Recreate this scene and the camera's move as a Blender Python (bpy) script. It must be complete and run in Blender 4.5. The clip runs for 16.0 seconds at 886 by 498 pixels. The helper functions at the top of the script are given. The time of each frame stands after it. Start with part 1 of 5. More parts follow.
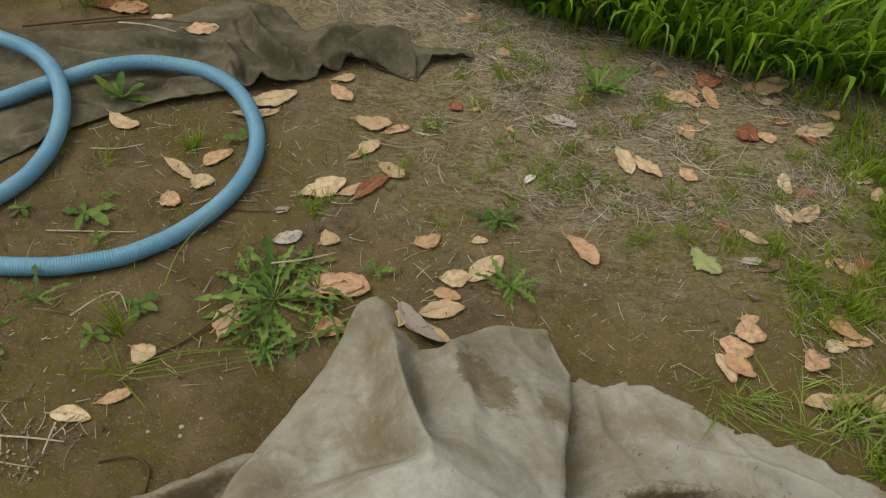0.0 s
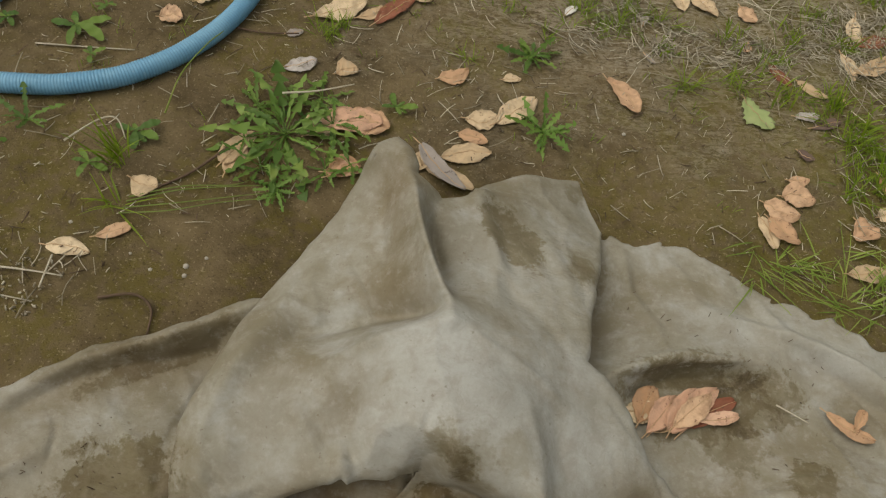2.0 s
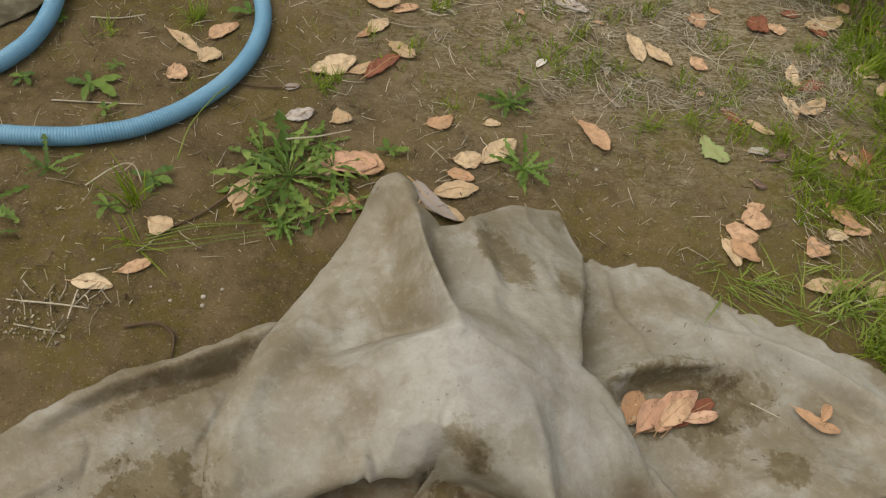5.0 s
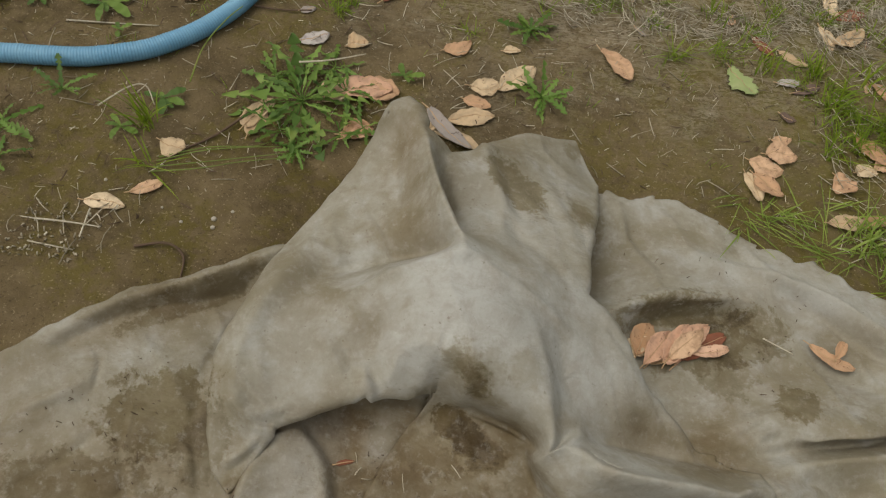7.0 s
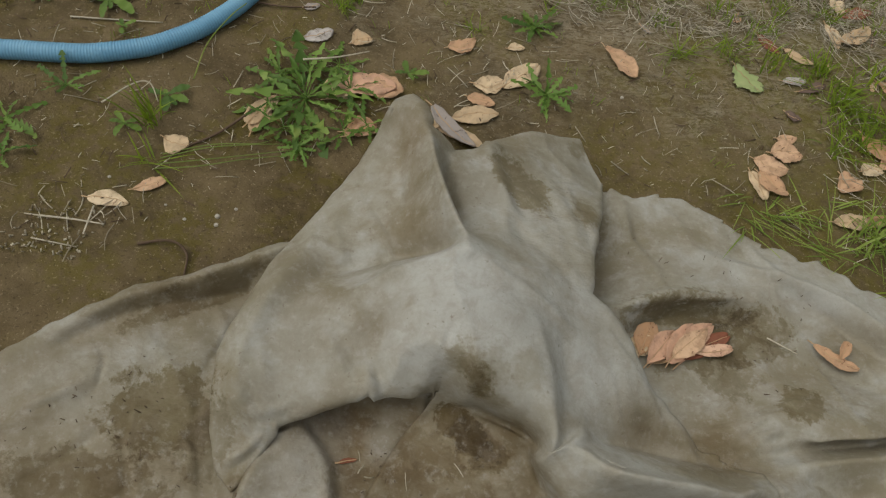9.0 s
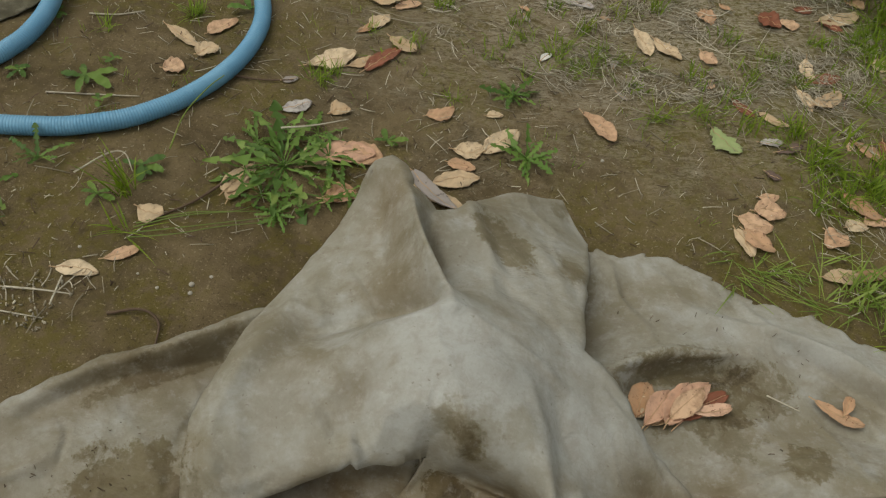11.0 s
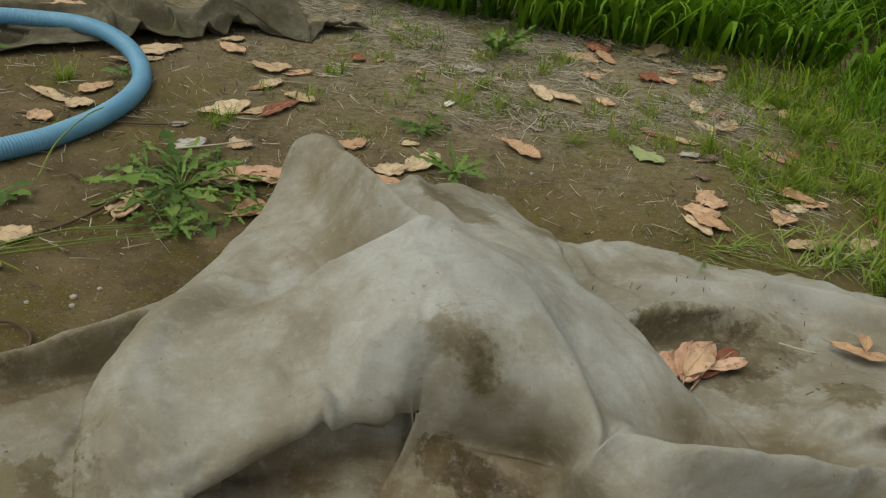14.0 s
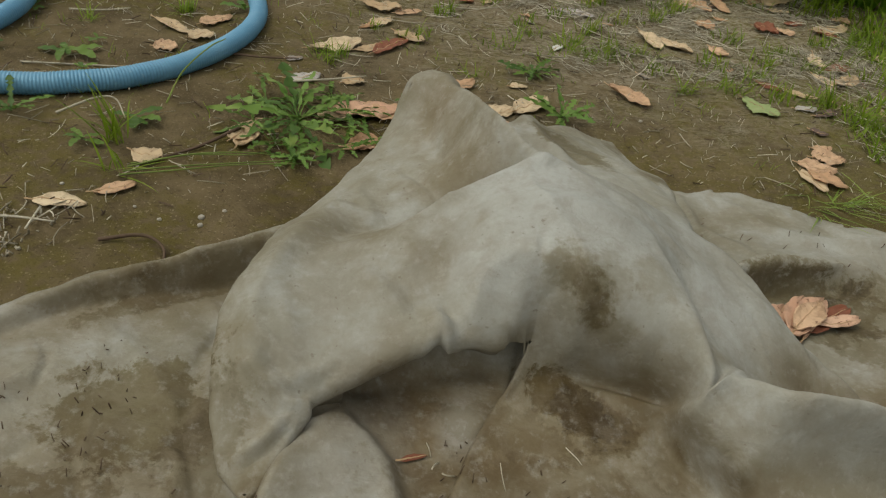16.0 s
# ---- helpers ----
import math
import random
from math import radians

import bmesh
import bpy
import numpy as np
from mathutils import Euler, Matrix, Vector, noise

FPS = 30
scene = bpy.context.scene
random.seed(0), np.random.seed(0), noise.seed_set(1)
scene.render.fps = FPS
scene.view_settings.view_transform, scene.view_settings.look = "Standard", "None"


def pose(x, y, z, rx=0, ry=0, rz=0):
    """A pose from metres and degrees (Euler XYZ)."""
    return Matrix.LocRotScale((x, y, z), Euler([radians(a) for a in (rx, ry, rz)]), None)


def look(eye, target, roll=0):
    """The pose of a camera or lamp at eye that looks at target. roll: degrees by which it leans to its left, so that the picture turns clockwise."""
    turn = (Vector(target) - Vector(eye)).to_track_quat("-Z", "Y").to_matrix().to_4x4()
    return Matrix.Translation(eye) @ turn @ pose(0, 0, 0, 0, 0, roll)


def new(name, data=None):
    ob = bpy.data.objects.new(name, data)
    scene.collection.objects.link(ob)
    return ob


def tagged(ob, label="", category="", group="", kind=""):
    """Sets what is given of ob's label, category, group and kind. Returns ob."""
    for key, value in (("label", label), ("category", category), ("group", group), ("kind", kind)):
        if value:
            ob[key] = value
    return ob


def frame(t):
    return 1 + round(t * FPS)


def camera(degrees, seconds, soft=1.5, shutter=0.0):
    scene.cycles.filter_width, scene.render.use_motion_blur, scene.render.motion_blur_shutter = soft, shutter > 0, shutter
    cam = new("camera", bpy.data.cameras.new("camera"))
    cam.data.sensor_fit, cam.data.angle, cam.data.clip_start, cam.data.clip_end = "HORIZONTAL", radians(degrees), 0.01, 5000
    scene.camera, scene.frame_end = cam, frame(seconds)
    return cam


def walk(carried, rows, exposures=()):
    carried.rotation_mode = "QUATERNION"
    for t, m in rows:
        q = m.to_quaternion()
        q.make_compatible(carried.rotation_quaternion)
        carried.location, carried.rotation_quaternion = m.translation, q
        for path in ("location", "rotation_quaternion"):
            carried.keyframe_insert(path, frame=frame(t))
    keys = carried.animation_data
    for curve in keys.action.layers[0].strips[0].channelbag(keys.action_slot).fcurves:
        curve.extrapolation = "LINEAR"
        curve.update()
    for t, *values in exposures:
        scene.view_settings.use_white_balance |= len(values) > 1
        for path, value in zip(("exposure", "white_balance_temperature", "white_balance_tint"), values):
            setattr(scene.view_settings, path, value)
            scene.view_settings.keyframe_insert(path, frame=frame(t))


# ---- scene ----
cam = camera(58.4, 16.0, 1.25)
PATH = [
    (0, (0.386, 0.227, 1.492), (0.244, 1.628, 0.072), 8.0),
    (0.5, (0.396, 0.221, 1.466), (0.206, 1.529, -0.035), 7.4),
    (1, (0.386, 0.227, 1.433), (0.233, 1.397, -0.182), 8.0),
    (1.5, (0.338, 0.298, 1.414), (0.265, 1.445, -0.223), 10.5),
    (2, (0.347, 0.335, 1.393), (0.276, 1.414, -0.289), 12.6),
    (2.5, (0.402, 0.379, 1.429), (0.255, 1.519, -0.209), 10.2),
    (3, (0.425, 0.395, 1.458), (0.21, 1.685, -0.055), 8.1),
    (3.5, (0.405, 0.397, 1.44), (0.203, 1.689, -0.073), 8.9),
    (4, (0.365, 0.38, 1.435), (0.182, 1.62, -0.124), 10.0),
    (4.5, (0.301, 0.26, 1.446), (0.224, 1.481, -0.137), 11.8),
    (5, (0.296, 0.161, 1.451), (0.279, 1.398, -0.121), 13.0),
    (5.2, (0.297, 0.154, 1.446), (0.26, 1.361, -0.149), 12.2),
    (7.5, (0.361, 0.157, 1.423), (0.295, 1.258, -0.246), 12.1),
    (8, (0.361, 0.17, 1.428), (0.296, 1.265, -0.244), 11.9),
    (8.5, (0.357, 0.168, 1.424), (0.286, 1.266, -0.246), 12.0),
    (9, (0.353, 0.161, 1.424), (0.282, 1.257, -0.248), 12.0),
    (9.2, (0.36, 0.159, 1.425), (0.28, 1.256, -0.245), 11.7),
    (11.3, (0.368, 0.12, 1.322), (0.288, 1.451, -0.168), 9.7),
    (11.5, (0.362, 0.076, 1.313), (0.338, 1.435, -0.154), 10.0),
    (12, (0.325, -0.039, 1.256), (0.477, 1.398, -0.126), 11.0),
    (12.5, (0.32, 0.002, 1.051), (0.505, 1.515, -0.244), 12.7),
    (13, (0.307, 0.041, 0.876), (0.447, 1.622, -0.342), 10.2),
    (13.5, (0.3, 0.0, 0.808), (0.36, 1.617, -0.368), 6.3),
    (14, (0.297, -0.016, 0.789), (0.44, 1.692, -0.242), 8.8),
    (14.5, (0.291, -0.012, 0.765), (0.442, 1.646, -0.345), 7.9),
    (15, (0.295, -0.032, 0.787), (0.438, 1.668, -0.257), 7.5),
    (15.5, (0.268, -0.044, 0.783), (0.29, 1.616, -0.332), 7.6),
    (16, (0.248, -0.051, 0.774), (0.21, 1.58, -0.382), 8.5),
]
walk(cam, [(t, look(eye, target, roll)) for t, eye, target, roll in PATH],
     [(0, -0.2, 7450, 3), (1, -0.22, 7350, 3), (2, -0.21, 7400, 5), (3, -0.02, 7650, 6), (4, 0.0, 7700, 7), (5, -0.03, 7500, 8), (7.5, -0.22, 7150, 6), (9, -0.32, 6950, 5), (12, -0.28, 7050, 1), (14, -0.21, 7050, 0), (16, -0.27, 7050, 1)])

# ---- world, sun ----
SUN_EL, SUN_AZ = 64.0, -105.0      # degrees; azimuth from +y towards +x
w = bpy.data.worlds.new("overcast_sky")
scene.world = w
w.use_nodes = True
wn = w.node_tree
sky = wn.nodes.new("ShaderNodeTexSky")
sky.sky_type = "NISHITA"
sky.sun_disc = False
sky.sun_elevation = radians(SUN_EL)
sky.sun_rotation = radians(SUN_AZ)
sky.air_density, sky.dust_density, sky.ozone_density = 1.0, 4.0, 1.0
grey = wn.nodes.new("ShaderNodeHueSaturation")
grey.inputs["Saturation"].default_value = 0.2
wn.links.new(sky.outputs[0], grey.inputs["Color"])
wn.links.new(grey.outputs[0], wn.nodes["Background"].inputs["Color"])
wn.nodes["Background"].inputs["Strength"].default_value = 0.172
sun = new("sun", bpy.data.lights.new("sun", "SUN"))
sun.data.energy, sun.data.angle, sun.data.color = 0.65, radians(55), (1.0, 0.95, 0.87)
sd = Vector((math.sin(radians(SUN_AZ)) * math.cos(radians(SUN_EL)), math.cos(radians(SUN_AZ)) * math.cos(radians(SUN_EL)), math.sin(radians(SUN_EL))))
sun.matrix_world = look(sd * 30, (0, 0, 0))

# ---- materials ----
class Nodes:
    """A small builder for procedural materials."""

    def __init__(self, name, rough=0.85, spec=0.25):
        self.mat = bpy.data.materials.new(name)
        self.mat.use_nodes = True
        self.t = self.mat.node_tree
        self.b = self.t.nodes["Principled BSDF"]
        self.b.inputs["Roughness"].default_value = rough
        self.b.inputs["Specular IOR Level"].default_value = spec
        self.co = self.t.nodes.new("ShaderNodeTexCoord").outputs["Object"]

    def put(self, socket, value):
        if isinstance(value, bpy.types.NodeSocket):
            self.t.links.new(value, socket)
        else:
            socket.default_value = value if not isinstance(value, tuple) or len(value) == len(socket.default_value) else (*value, 1.0)

    def noise(self, scale, detail=4.0, rough=0.55, co=None, warp=0.0):
        n = self.t.nodes.new("ShaderNodeTexNoise")
        self.put(n.inputs["Vector"], co or self.co)
        n.inputs["Scale"].default_value, n.inputs["Detail"].default_value = scale, detail
        n.inputs["Roughness"].default_value, n.inputs["Distortion"].default_value = rough, warp
        return n.outputs[0]

    def scaled(self, x, y, z, turn=0.0, at=(0, 0, 0)):
        """Object coordinates moved by -at, turned and scaled."""
        m = self.t.nodes.new("ShaderNodeMapping")
        m.vector_type = "TEXTURE"
        self.put(m.inputs["Vector"], self.co)
        m.inputs["Location"].default_value = at
        m.inputs["Rotation"].default_value = (0, 0, radians(turn))
        m.inputs["Scale"].default_value = (1 / x, 1 / y, 1 / z)
        return m.outputs[0]

    def math(self, op, a, b=0.0):
        n = self.t.nodes.new("ShaderNodeMath")
        n.operation = op
        self.put(n.inputs[0], a), self.put(n.inputs[1], b)
        return n.outputs[0]

    def step(self, value, low, high, to0=0.0, to1=1.0):
        n = self.t.nodes.new("ShaderNodeMapRange")
        n.interpolation_type = "SMOOTHSTEP"
        self.put(n.inputs[0], value)
        for i, v in enumerate((low, high, to0, to1)):
            n.inputs[1 + i].default_value = v
        return n.outputs[0]

    def mix(self, fac, a, b, mode="MIX"):
        n = self.t.nodes.new("ShaderNodeMix")
        n.data_type, n.blend_type = "RGBA", mode
        self.put(n.inputs[0], fac), self.put(n.inputs[6], a), self.put(n.inputs[7], b)
        return n.outputs[2]

    def random(self):
        return self.t.nodes.new("ShaderNodeObjectInfo").outputs["Random"]

    def island(self):
        return self.t.nodes.new("ShaderNodeNewGeometry").outputs["Random Per Island"]

    def spot(self, x, y, z, rx, ry, rz, turn=0.0, edge=0.3, grain=15.0):
        """A blot with an uneven rim round (x, y): 1 inside, 0 outside."""
        v = self.scaled(1 / rx, 1 / ry, 1 / rz, turn, (x, y, z))
        n = self.t.nodes.new("ShaderNodeVectorMath")
        n.operation = "LENGTH"
        self.put(n.inputs[0], v)
        d = self.math("ADD", n.outputs["Value"], self.math("MULTIPLY", self.math("SUBTRACT", self.noise(grain, 6, 0.7, warp=0.5), 0.5), 2.0))
        d = self.math("ADD", d, self.math("MULTIPLY", self.math("SUBTRACT", self.noise(grain * 5, 3, 0.6), 0.5), 0.7))
        return self.step(d, 1.0 + edge, 1.0 - edge)

    def bump(self, height, strength, distance):
        n = self.t.nodes.new("ShaderNodeBump")
        n.inputs["Strength"].default_value, n.inputs["Distance"].default_value = strength, distance
        self.put(n.inputs["Height"], height)
        if self.b.inputs["Normal"].links:
            self.t.links.new(self.b.inputs["Normal"].links[0].from_socket, n.inputs["Normal"])
        self.t.links.new(n.outputs[0], self.b.inputs["Normal"])

    def colour(self, c):
        self.put(self.b.inputs["Base Color"], c)
        return self


def soil_material():
    n = Nodes("soil", 0.95, 0.15)
    c = n.mix(n.step(n.noise(5, 5, 0.6), 0.35, 0.68), (0.092, 0.068, 0.035), (0.168, 0.126, 0.068))
    c = n.mix(n.step(n.noise(28, 5, 0.65), 0.4, 0.72, 0, 0.55), c, (0.185, 0.14, 0.084))
    moss = n.math("MULTIPLY", n.step(n.noise(3.2, 4, 0.6, warp=0.6), 0.44, 0.6), n.step(n.noise(40, 3), 0.36, 0.58))
    c = n.mix(n.math("MULTIPLY", moss, 0.7), c, (0.11, 0.09, 0.02))
    verge = n.math("MULTIPLY", n.spot(1.3, 1.95, 0, 0.42, 0.55, 9, 0, 0.8, 6), n.step(n.noise(16, 5, 0.7), 0.38, 0.6, 0, 0.8))
    c = n.mix(verge, c, (0.12, 0.105, 0.018))
    thatch = n.math("MULTIPLY", n.spot(0.8, 2.55, 0, 0.85, 0.62, 9, 15, 0.9, 5), n.step(n.noise(30, 6, 0.8, n.scaled(1, 2.6, 1, 12), 1.2), 0.42, 0.58, 0, 0.85))
    c = n.mix(thatch, c, (0.37, 0.325, 0.25))
    thatch = n.math("MULTIPLY", n.spot(-0.1, 2.95, 0, 0.6, 0.32, 9, 0, 0.7, 5), n.step(n.noise(34, 6, 0.8, n.scaled(1, 2.2, 1, -20), 1.2), 0.42, 0.58, 0, 0.8))
    c = n.mix(thatch, c, (0.36, 0.32, 0.25))
    c = n.mix(n.step(n.noise(150, 3, 0.6), 0.6, 0.68, 0, 0.5), c, (0.33, 0.27, 0.18))
    c = n.mix(n.step(n.noise(120, 2, 0.5, n.scaled(1, 1.3, 1, 40)), 0.38, 0.31, 0, 0.5), c, (0.05, 0.035, 0.02))
    n.colour(c)
    n.bump(n.noise(30, 8, 0.7), 0.75, 0.018)
    n.bump(n.noise(320, 3, 0.6), 0.4, 0.003)
    return n.mat


def tarp_material():
    n = Nodes("weathered_tarpaulin", 0.72, 0.3)
    c = n.mix(n.step(n.noise(4.5, 6, 0.65, warp=0.25), 0.38, 0.62), (0.19, 0.168, 0.118), (0.275, 0.262, 0.22))
    c = n.mix(n.step(n.noise(9, 8, 0.68, warp=0.3), 0.44, 0.7, 0, 0.7), c, (0.37, 0.37, 0.355))
    c = n.mix(n.step(n.noise(7, 8, 0.7, n.scaled(1, 1.6, 1, 25), 0.4), 0.5, 0.74, 0, 0.55), c, (0.175, 0.14, 0.085))
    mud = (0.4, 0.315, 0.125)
    # brown smears, and the shade painted in with them
    for x, y, z, rx, ry, rz, turn, deep in TARP_SMEARS_AND_SHADE:
        c = n.mix(n.math("MULTIPLY", n.spot(x, y, z, rx, ry, rz, turn, 0.9, 9), deep), c, (0.68, 0.57, 0.41), "MULTIPLY")
    for x, y, z, rx, ry, rz, deep in TARP_PALE:
        c = n.mix(n.math("MULTIPLY", n.spot(x, y, z, rx, ry, rz, 0, 0.9, 7), deep), c, (0.39, 0.395, 0.385))
    # mud stains, with some crease and edge shade in the same tint
    for x, y, z, rx, ry, rz, turn, deep in TARP_STAINS_AND_SHADE:
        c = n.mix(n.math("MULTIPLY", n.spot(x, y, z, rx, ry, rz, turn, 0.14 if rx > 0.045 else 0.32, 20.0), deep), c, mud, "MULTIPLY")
    c = n.mix(n.step(n.noise(90, 3, 0.6), 0.66, 0.74, 0, 0.5), c, (0.12, 0.085, 0.05))
    c = n.mix(n.step(n.noise(24, 6, 0.7, warp=0.4), 0.42, 0.66, 0.0, 0.32), c, (0.2, 0.165, 0.12))
    c = n.mix(n.step(n.noise(55, 5, 0.7), 0.5, 0.75, 0.0, 0.3), c, (0.42, 0.41, 0.39))
    crackle = n.math("ABSOLUTE", n.math("SUBTRACT", n.noise(17, 3, 0.5, n.scaled(1, 1.4, 1, 55), 0.5), 0.5))
    c = n.mix(n.math("MULTIPLY", n.step(crackle, 0.02, 0.0), n.step(n.noise(6, 4), 0.5, 0.62, 0, 0.12)), c, (0.15, 0.12, 0.075))
    c = n.mix(n.step(n.noise(150, 4, 0.7), 0.3, 0.7, 0.0, 0.1), c, (0.12, 0.1, 0.07))
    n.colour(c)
    n.put(n.b.inputs["Roughness"], n.step(n.noise(9, 4), 0.3, 0.7, 0.6, 0.85))
    n.bump(n.noise(13, 3, 0.5, n.scaled(1, 1.5, 1, 20), 1.2), 0.22, 0.02)
    n.bump(n.step(crackle, 0.0, 0.05), 0.06, 0.003)
    crackle = n.math("ABSOLUTE", n.math("SUBTRACT", n.noise(38, 3, 0.5, n.scaled(1.3, 1, 1, -30), 0.4), 0.5))
    n.bump(n.step(crackle, 0.0, 0.05), 0.12, 0.0015)
    n.bump(n.noise(48, 5, 0.65, warp=0.6), 0.14, 0.005)
    n.bump(n.noise(420, 2, 0.5), 0.12, 0.001)
    return n.mat


def canvas_material():
    n = Nodes("rotten_brown_canvas", 0.95, 0.1)
    c = n.mix(n.step(n.noise(6, 6, 0.65), 0.35, 0.68), (0.07, 0.062, 0.042), (0.155, 0.142, 0.102))
    c = n.mix(n.step(n.noise(22, 5, 0.7), 0.5, 0.75, 0, 0.6), c, (0.2, 0.185, 0.14))
    c = n.mix(n.step(n.noise(3.5, 4), 0.55, 0.7, 0, 0.5), c, (0.08, 0.075, 0.03))
    n.colour(c)
    n.bump(n.noise(30, 6, 0.7), 0.6, 0.012)
    n.bump(n.noise(500, 2), 0.2, 0.0015)
    return n.mat


def hose_material():
    n = Nodes("blue_hose_plastic", 0.42, 0.4)
    c = n.mix(n.step(n.noise(7, 4), 0.35, 0.7), (0.105, 0.27, 0.43), (0.155, 0.335, 0.49))
    c = n.mix(n.step(n.noise(60, 5, 0.7), 0.6, 0.75, 0, 0.35), c, (0.33, 0.42, 0.45))
    c = n.mix(n.step(n.noise(16, 5, 0.65), 0.6, 0.75, 0, 0.3), c, (0.12, 0.1, 0.07))
    n.colour(c)
    return n.mat


def dead_leaf_material(name, dark, pale, spots):
    n = Nodes(name, 0.7, 0.25)
    c = n.mix(n.random(), dark, pale)
    c = n.mix(n.step(n.noise(38, 5, 0.65), 0.42, 0.7), c, tuple(0.5 * (a + b) * 0.72 for a, b in zip(dark, pale)))
    c = n.mix(n.step(n.noise(95, 3, 0.6), 0.64, 0.7, 0, 0.75), c, spots)
    n.colour(c)
    n.bump(n.noise(70, 5, 0.6), 0.5, 0.006)
    return n.mat


def green_material(name, dark, light, yellow, per_island=True, glow=0.25, rough=0.5):
    n = Nodes(name, rough, 0.3)
    r = n.island() if per_island else n.random()
    c = n.mix(r, dark, light)
    c = n.mix(n.step(n.noise(14, 3), 0.56, 0.75, 0, 0.55), c, yellow)
    n.colour(c)
    trans = n.t.nodes.new("ShaderNodeBsdfTranslucent")
    n.put(trans.inputs[0], c)
    m = n.t.nodes.new("ShaderNodeMixShader")
    m.inputs[0].default_value = glow
    out = n.t.nodes["Material Output"]
    n.t.links.new(n.b.outputs[0], m.inputs[1]), n.t.links.new(trans.outputs[0], m.inputs[2]), n.t.links.new(m.outputs[0], out.inputs[0])
    return n.mat


def straw_material(name, dark, pale):
    n = Nodes(name, 0.8, 0.2)
    n.colour(n.mix(n.step(n.noise(120, 3), 0.4, 0.7, 0, 0.4), n.mix(n.island(), dark, pale), dark))
    return n.mat


# blots on the tarpaulin: x, y, z, half sizes, turn, depth of colour
TARP_STAINS_AND_SHADE = []
# the puddle; its long thin blot also paints the shade under the rim
for blot in [(0.84, 1.055, 0.0, 0.15, 0.075, 0.3, 14, 0.62), (0.97, 1.085, 0.0, 0.09, 0.06, 0.3, 30, 0.6), (0.93, 0.985, 0.0, 0.06, 0.05, 0.3, 10, 0.5), (0.86, 1.105, 0.0, 0.12, 0.022, 0.3, 14, 0.6), (1.065, 0.945, 0.0, 0.05, 0.04, 0.3, 20, 0.75)]:
    TARP_STAINS_AND_SHADE.append(blot)
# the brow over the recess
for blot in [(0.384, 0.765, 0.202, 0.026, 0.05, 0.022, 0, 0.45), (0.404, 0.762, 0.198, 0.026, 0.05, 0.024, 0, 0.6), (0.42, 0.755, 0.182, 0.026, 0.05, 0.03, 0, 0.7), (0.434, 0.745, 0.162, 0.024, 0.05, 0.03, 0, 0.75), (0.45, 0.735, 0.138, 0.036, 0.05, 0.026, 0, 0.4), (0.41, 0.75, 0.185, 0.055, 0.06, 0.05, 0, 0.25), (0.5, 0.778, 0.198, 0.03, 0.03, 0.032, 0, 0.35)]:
    TARP_STAINS_AND_SHADE.append(blot)
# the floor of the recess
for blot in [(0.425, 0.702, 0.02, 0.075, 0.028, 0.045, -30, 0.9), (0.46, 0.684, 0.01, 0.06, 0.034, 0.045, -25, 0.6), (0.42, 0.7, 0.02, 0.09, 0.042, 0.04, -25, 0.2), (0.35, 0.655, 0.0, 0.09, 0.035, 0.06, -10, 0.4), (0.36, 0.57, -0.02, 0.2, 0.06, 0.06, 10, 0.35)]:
    TARP_STAINS_AND_SHADE.append(blot)
# the rear flap; the thinnest blot paints shade on the sheet beside it
for blot in [(0.415, 1.21, 0.1, 0.09, 0.045, 0.3, -38, 0.7), (0.56, 1.2, 0.1, 0.03, 0.045, 0.3, 0, 0.6), (0.53, 1.43, 0.05, 0.025, 0.03, 0.3, 0, 0.55), (0.624, 1.245, 0.0, 0.012, 0.05, 0.3, 0, 0.5), (0.75, 0.8, 0.05, 0.03, 0.022, 0.05, 0, 0.35)]:
    TARP_STAINS_AND_SHADE.append(blot)
# beside the fold; the first mixes dirt with painted shade of the roll's crease
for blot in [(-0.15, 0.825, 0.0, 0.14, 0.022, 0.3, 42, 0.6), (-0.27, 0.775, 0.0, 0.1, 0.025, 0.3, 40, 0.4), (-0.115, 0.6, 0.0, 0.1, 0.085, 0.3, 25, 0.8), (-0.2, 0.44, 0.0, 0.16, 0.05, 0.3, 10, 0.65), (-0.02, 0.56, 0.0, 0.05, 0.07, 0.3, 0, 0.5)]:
    TARP_STAINS_AND_SHADE.append(blot)
# paler grey patches, most of them on raised parts of the folds
TARP_PALE = []
TARP_PALE.append((0.36, 0.88, 0.26, 0.1, 0.08, 0.06, 0.7))
TARP_PALE.append((0.285, 0.655, 0.0, 0.025, 0.035, 0.03, 0.55))
TARP_PALE.append((0.42, 0.84, 0.25, 0.2, 0.14, 0.12, 0.6))
TARP_PALE.append((0.63, 0.85, 0.1, 0.12, 0.12, 0.1, 0.45))
TARP_PALE.append((0.4, 1.1, 0.14, 0.08, 0.12, 0.06, 0.4))
TARP_PALE.append((0.31, 0.75, 0.18, 0.06, 0.05, 0.06, 0.5))
TARP_PALE.append((0.1, 0.7, 0.11, 0.08, 0.1, 0.06, 0.35))
TARP_PALE.append((0.17, 0.53, 0.02, 0.06, 0.1, 0.05, 0.5))
TARP_PALE.append((0.8, 0.66, 0.12, 0.25, 0.04, 0.06, 0.4))
TARP_PALE.append((1.0, 1.2, 0.03, 0.25, 0.05, 0.05, 0.35))
TARP_SMEARS_AND_SHADE = []
# darker brown over the recess floor and under the brow
TARP_SMEARS_AND_SHADE.append((0.37, 0.66, 0.0, 0.24, 0.12, 0.06, 5, 0.95))
TARP_SMEARS_AND_SHADE.append((0.42, 0.72, 0.09, 0.13, 0.05, 0.07, 0, 0.3))
TARP_SMEARS_AND_SHADE.append((0.22, 0.64, 0.0, 0.1, 0.1, 0.06, 0, 0.8))
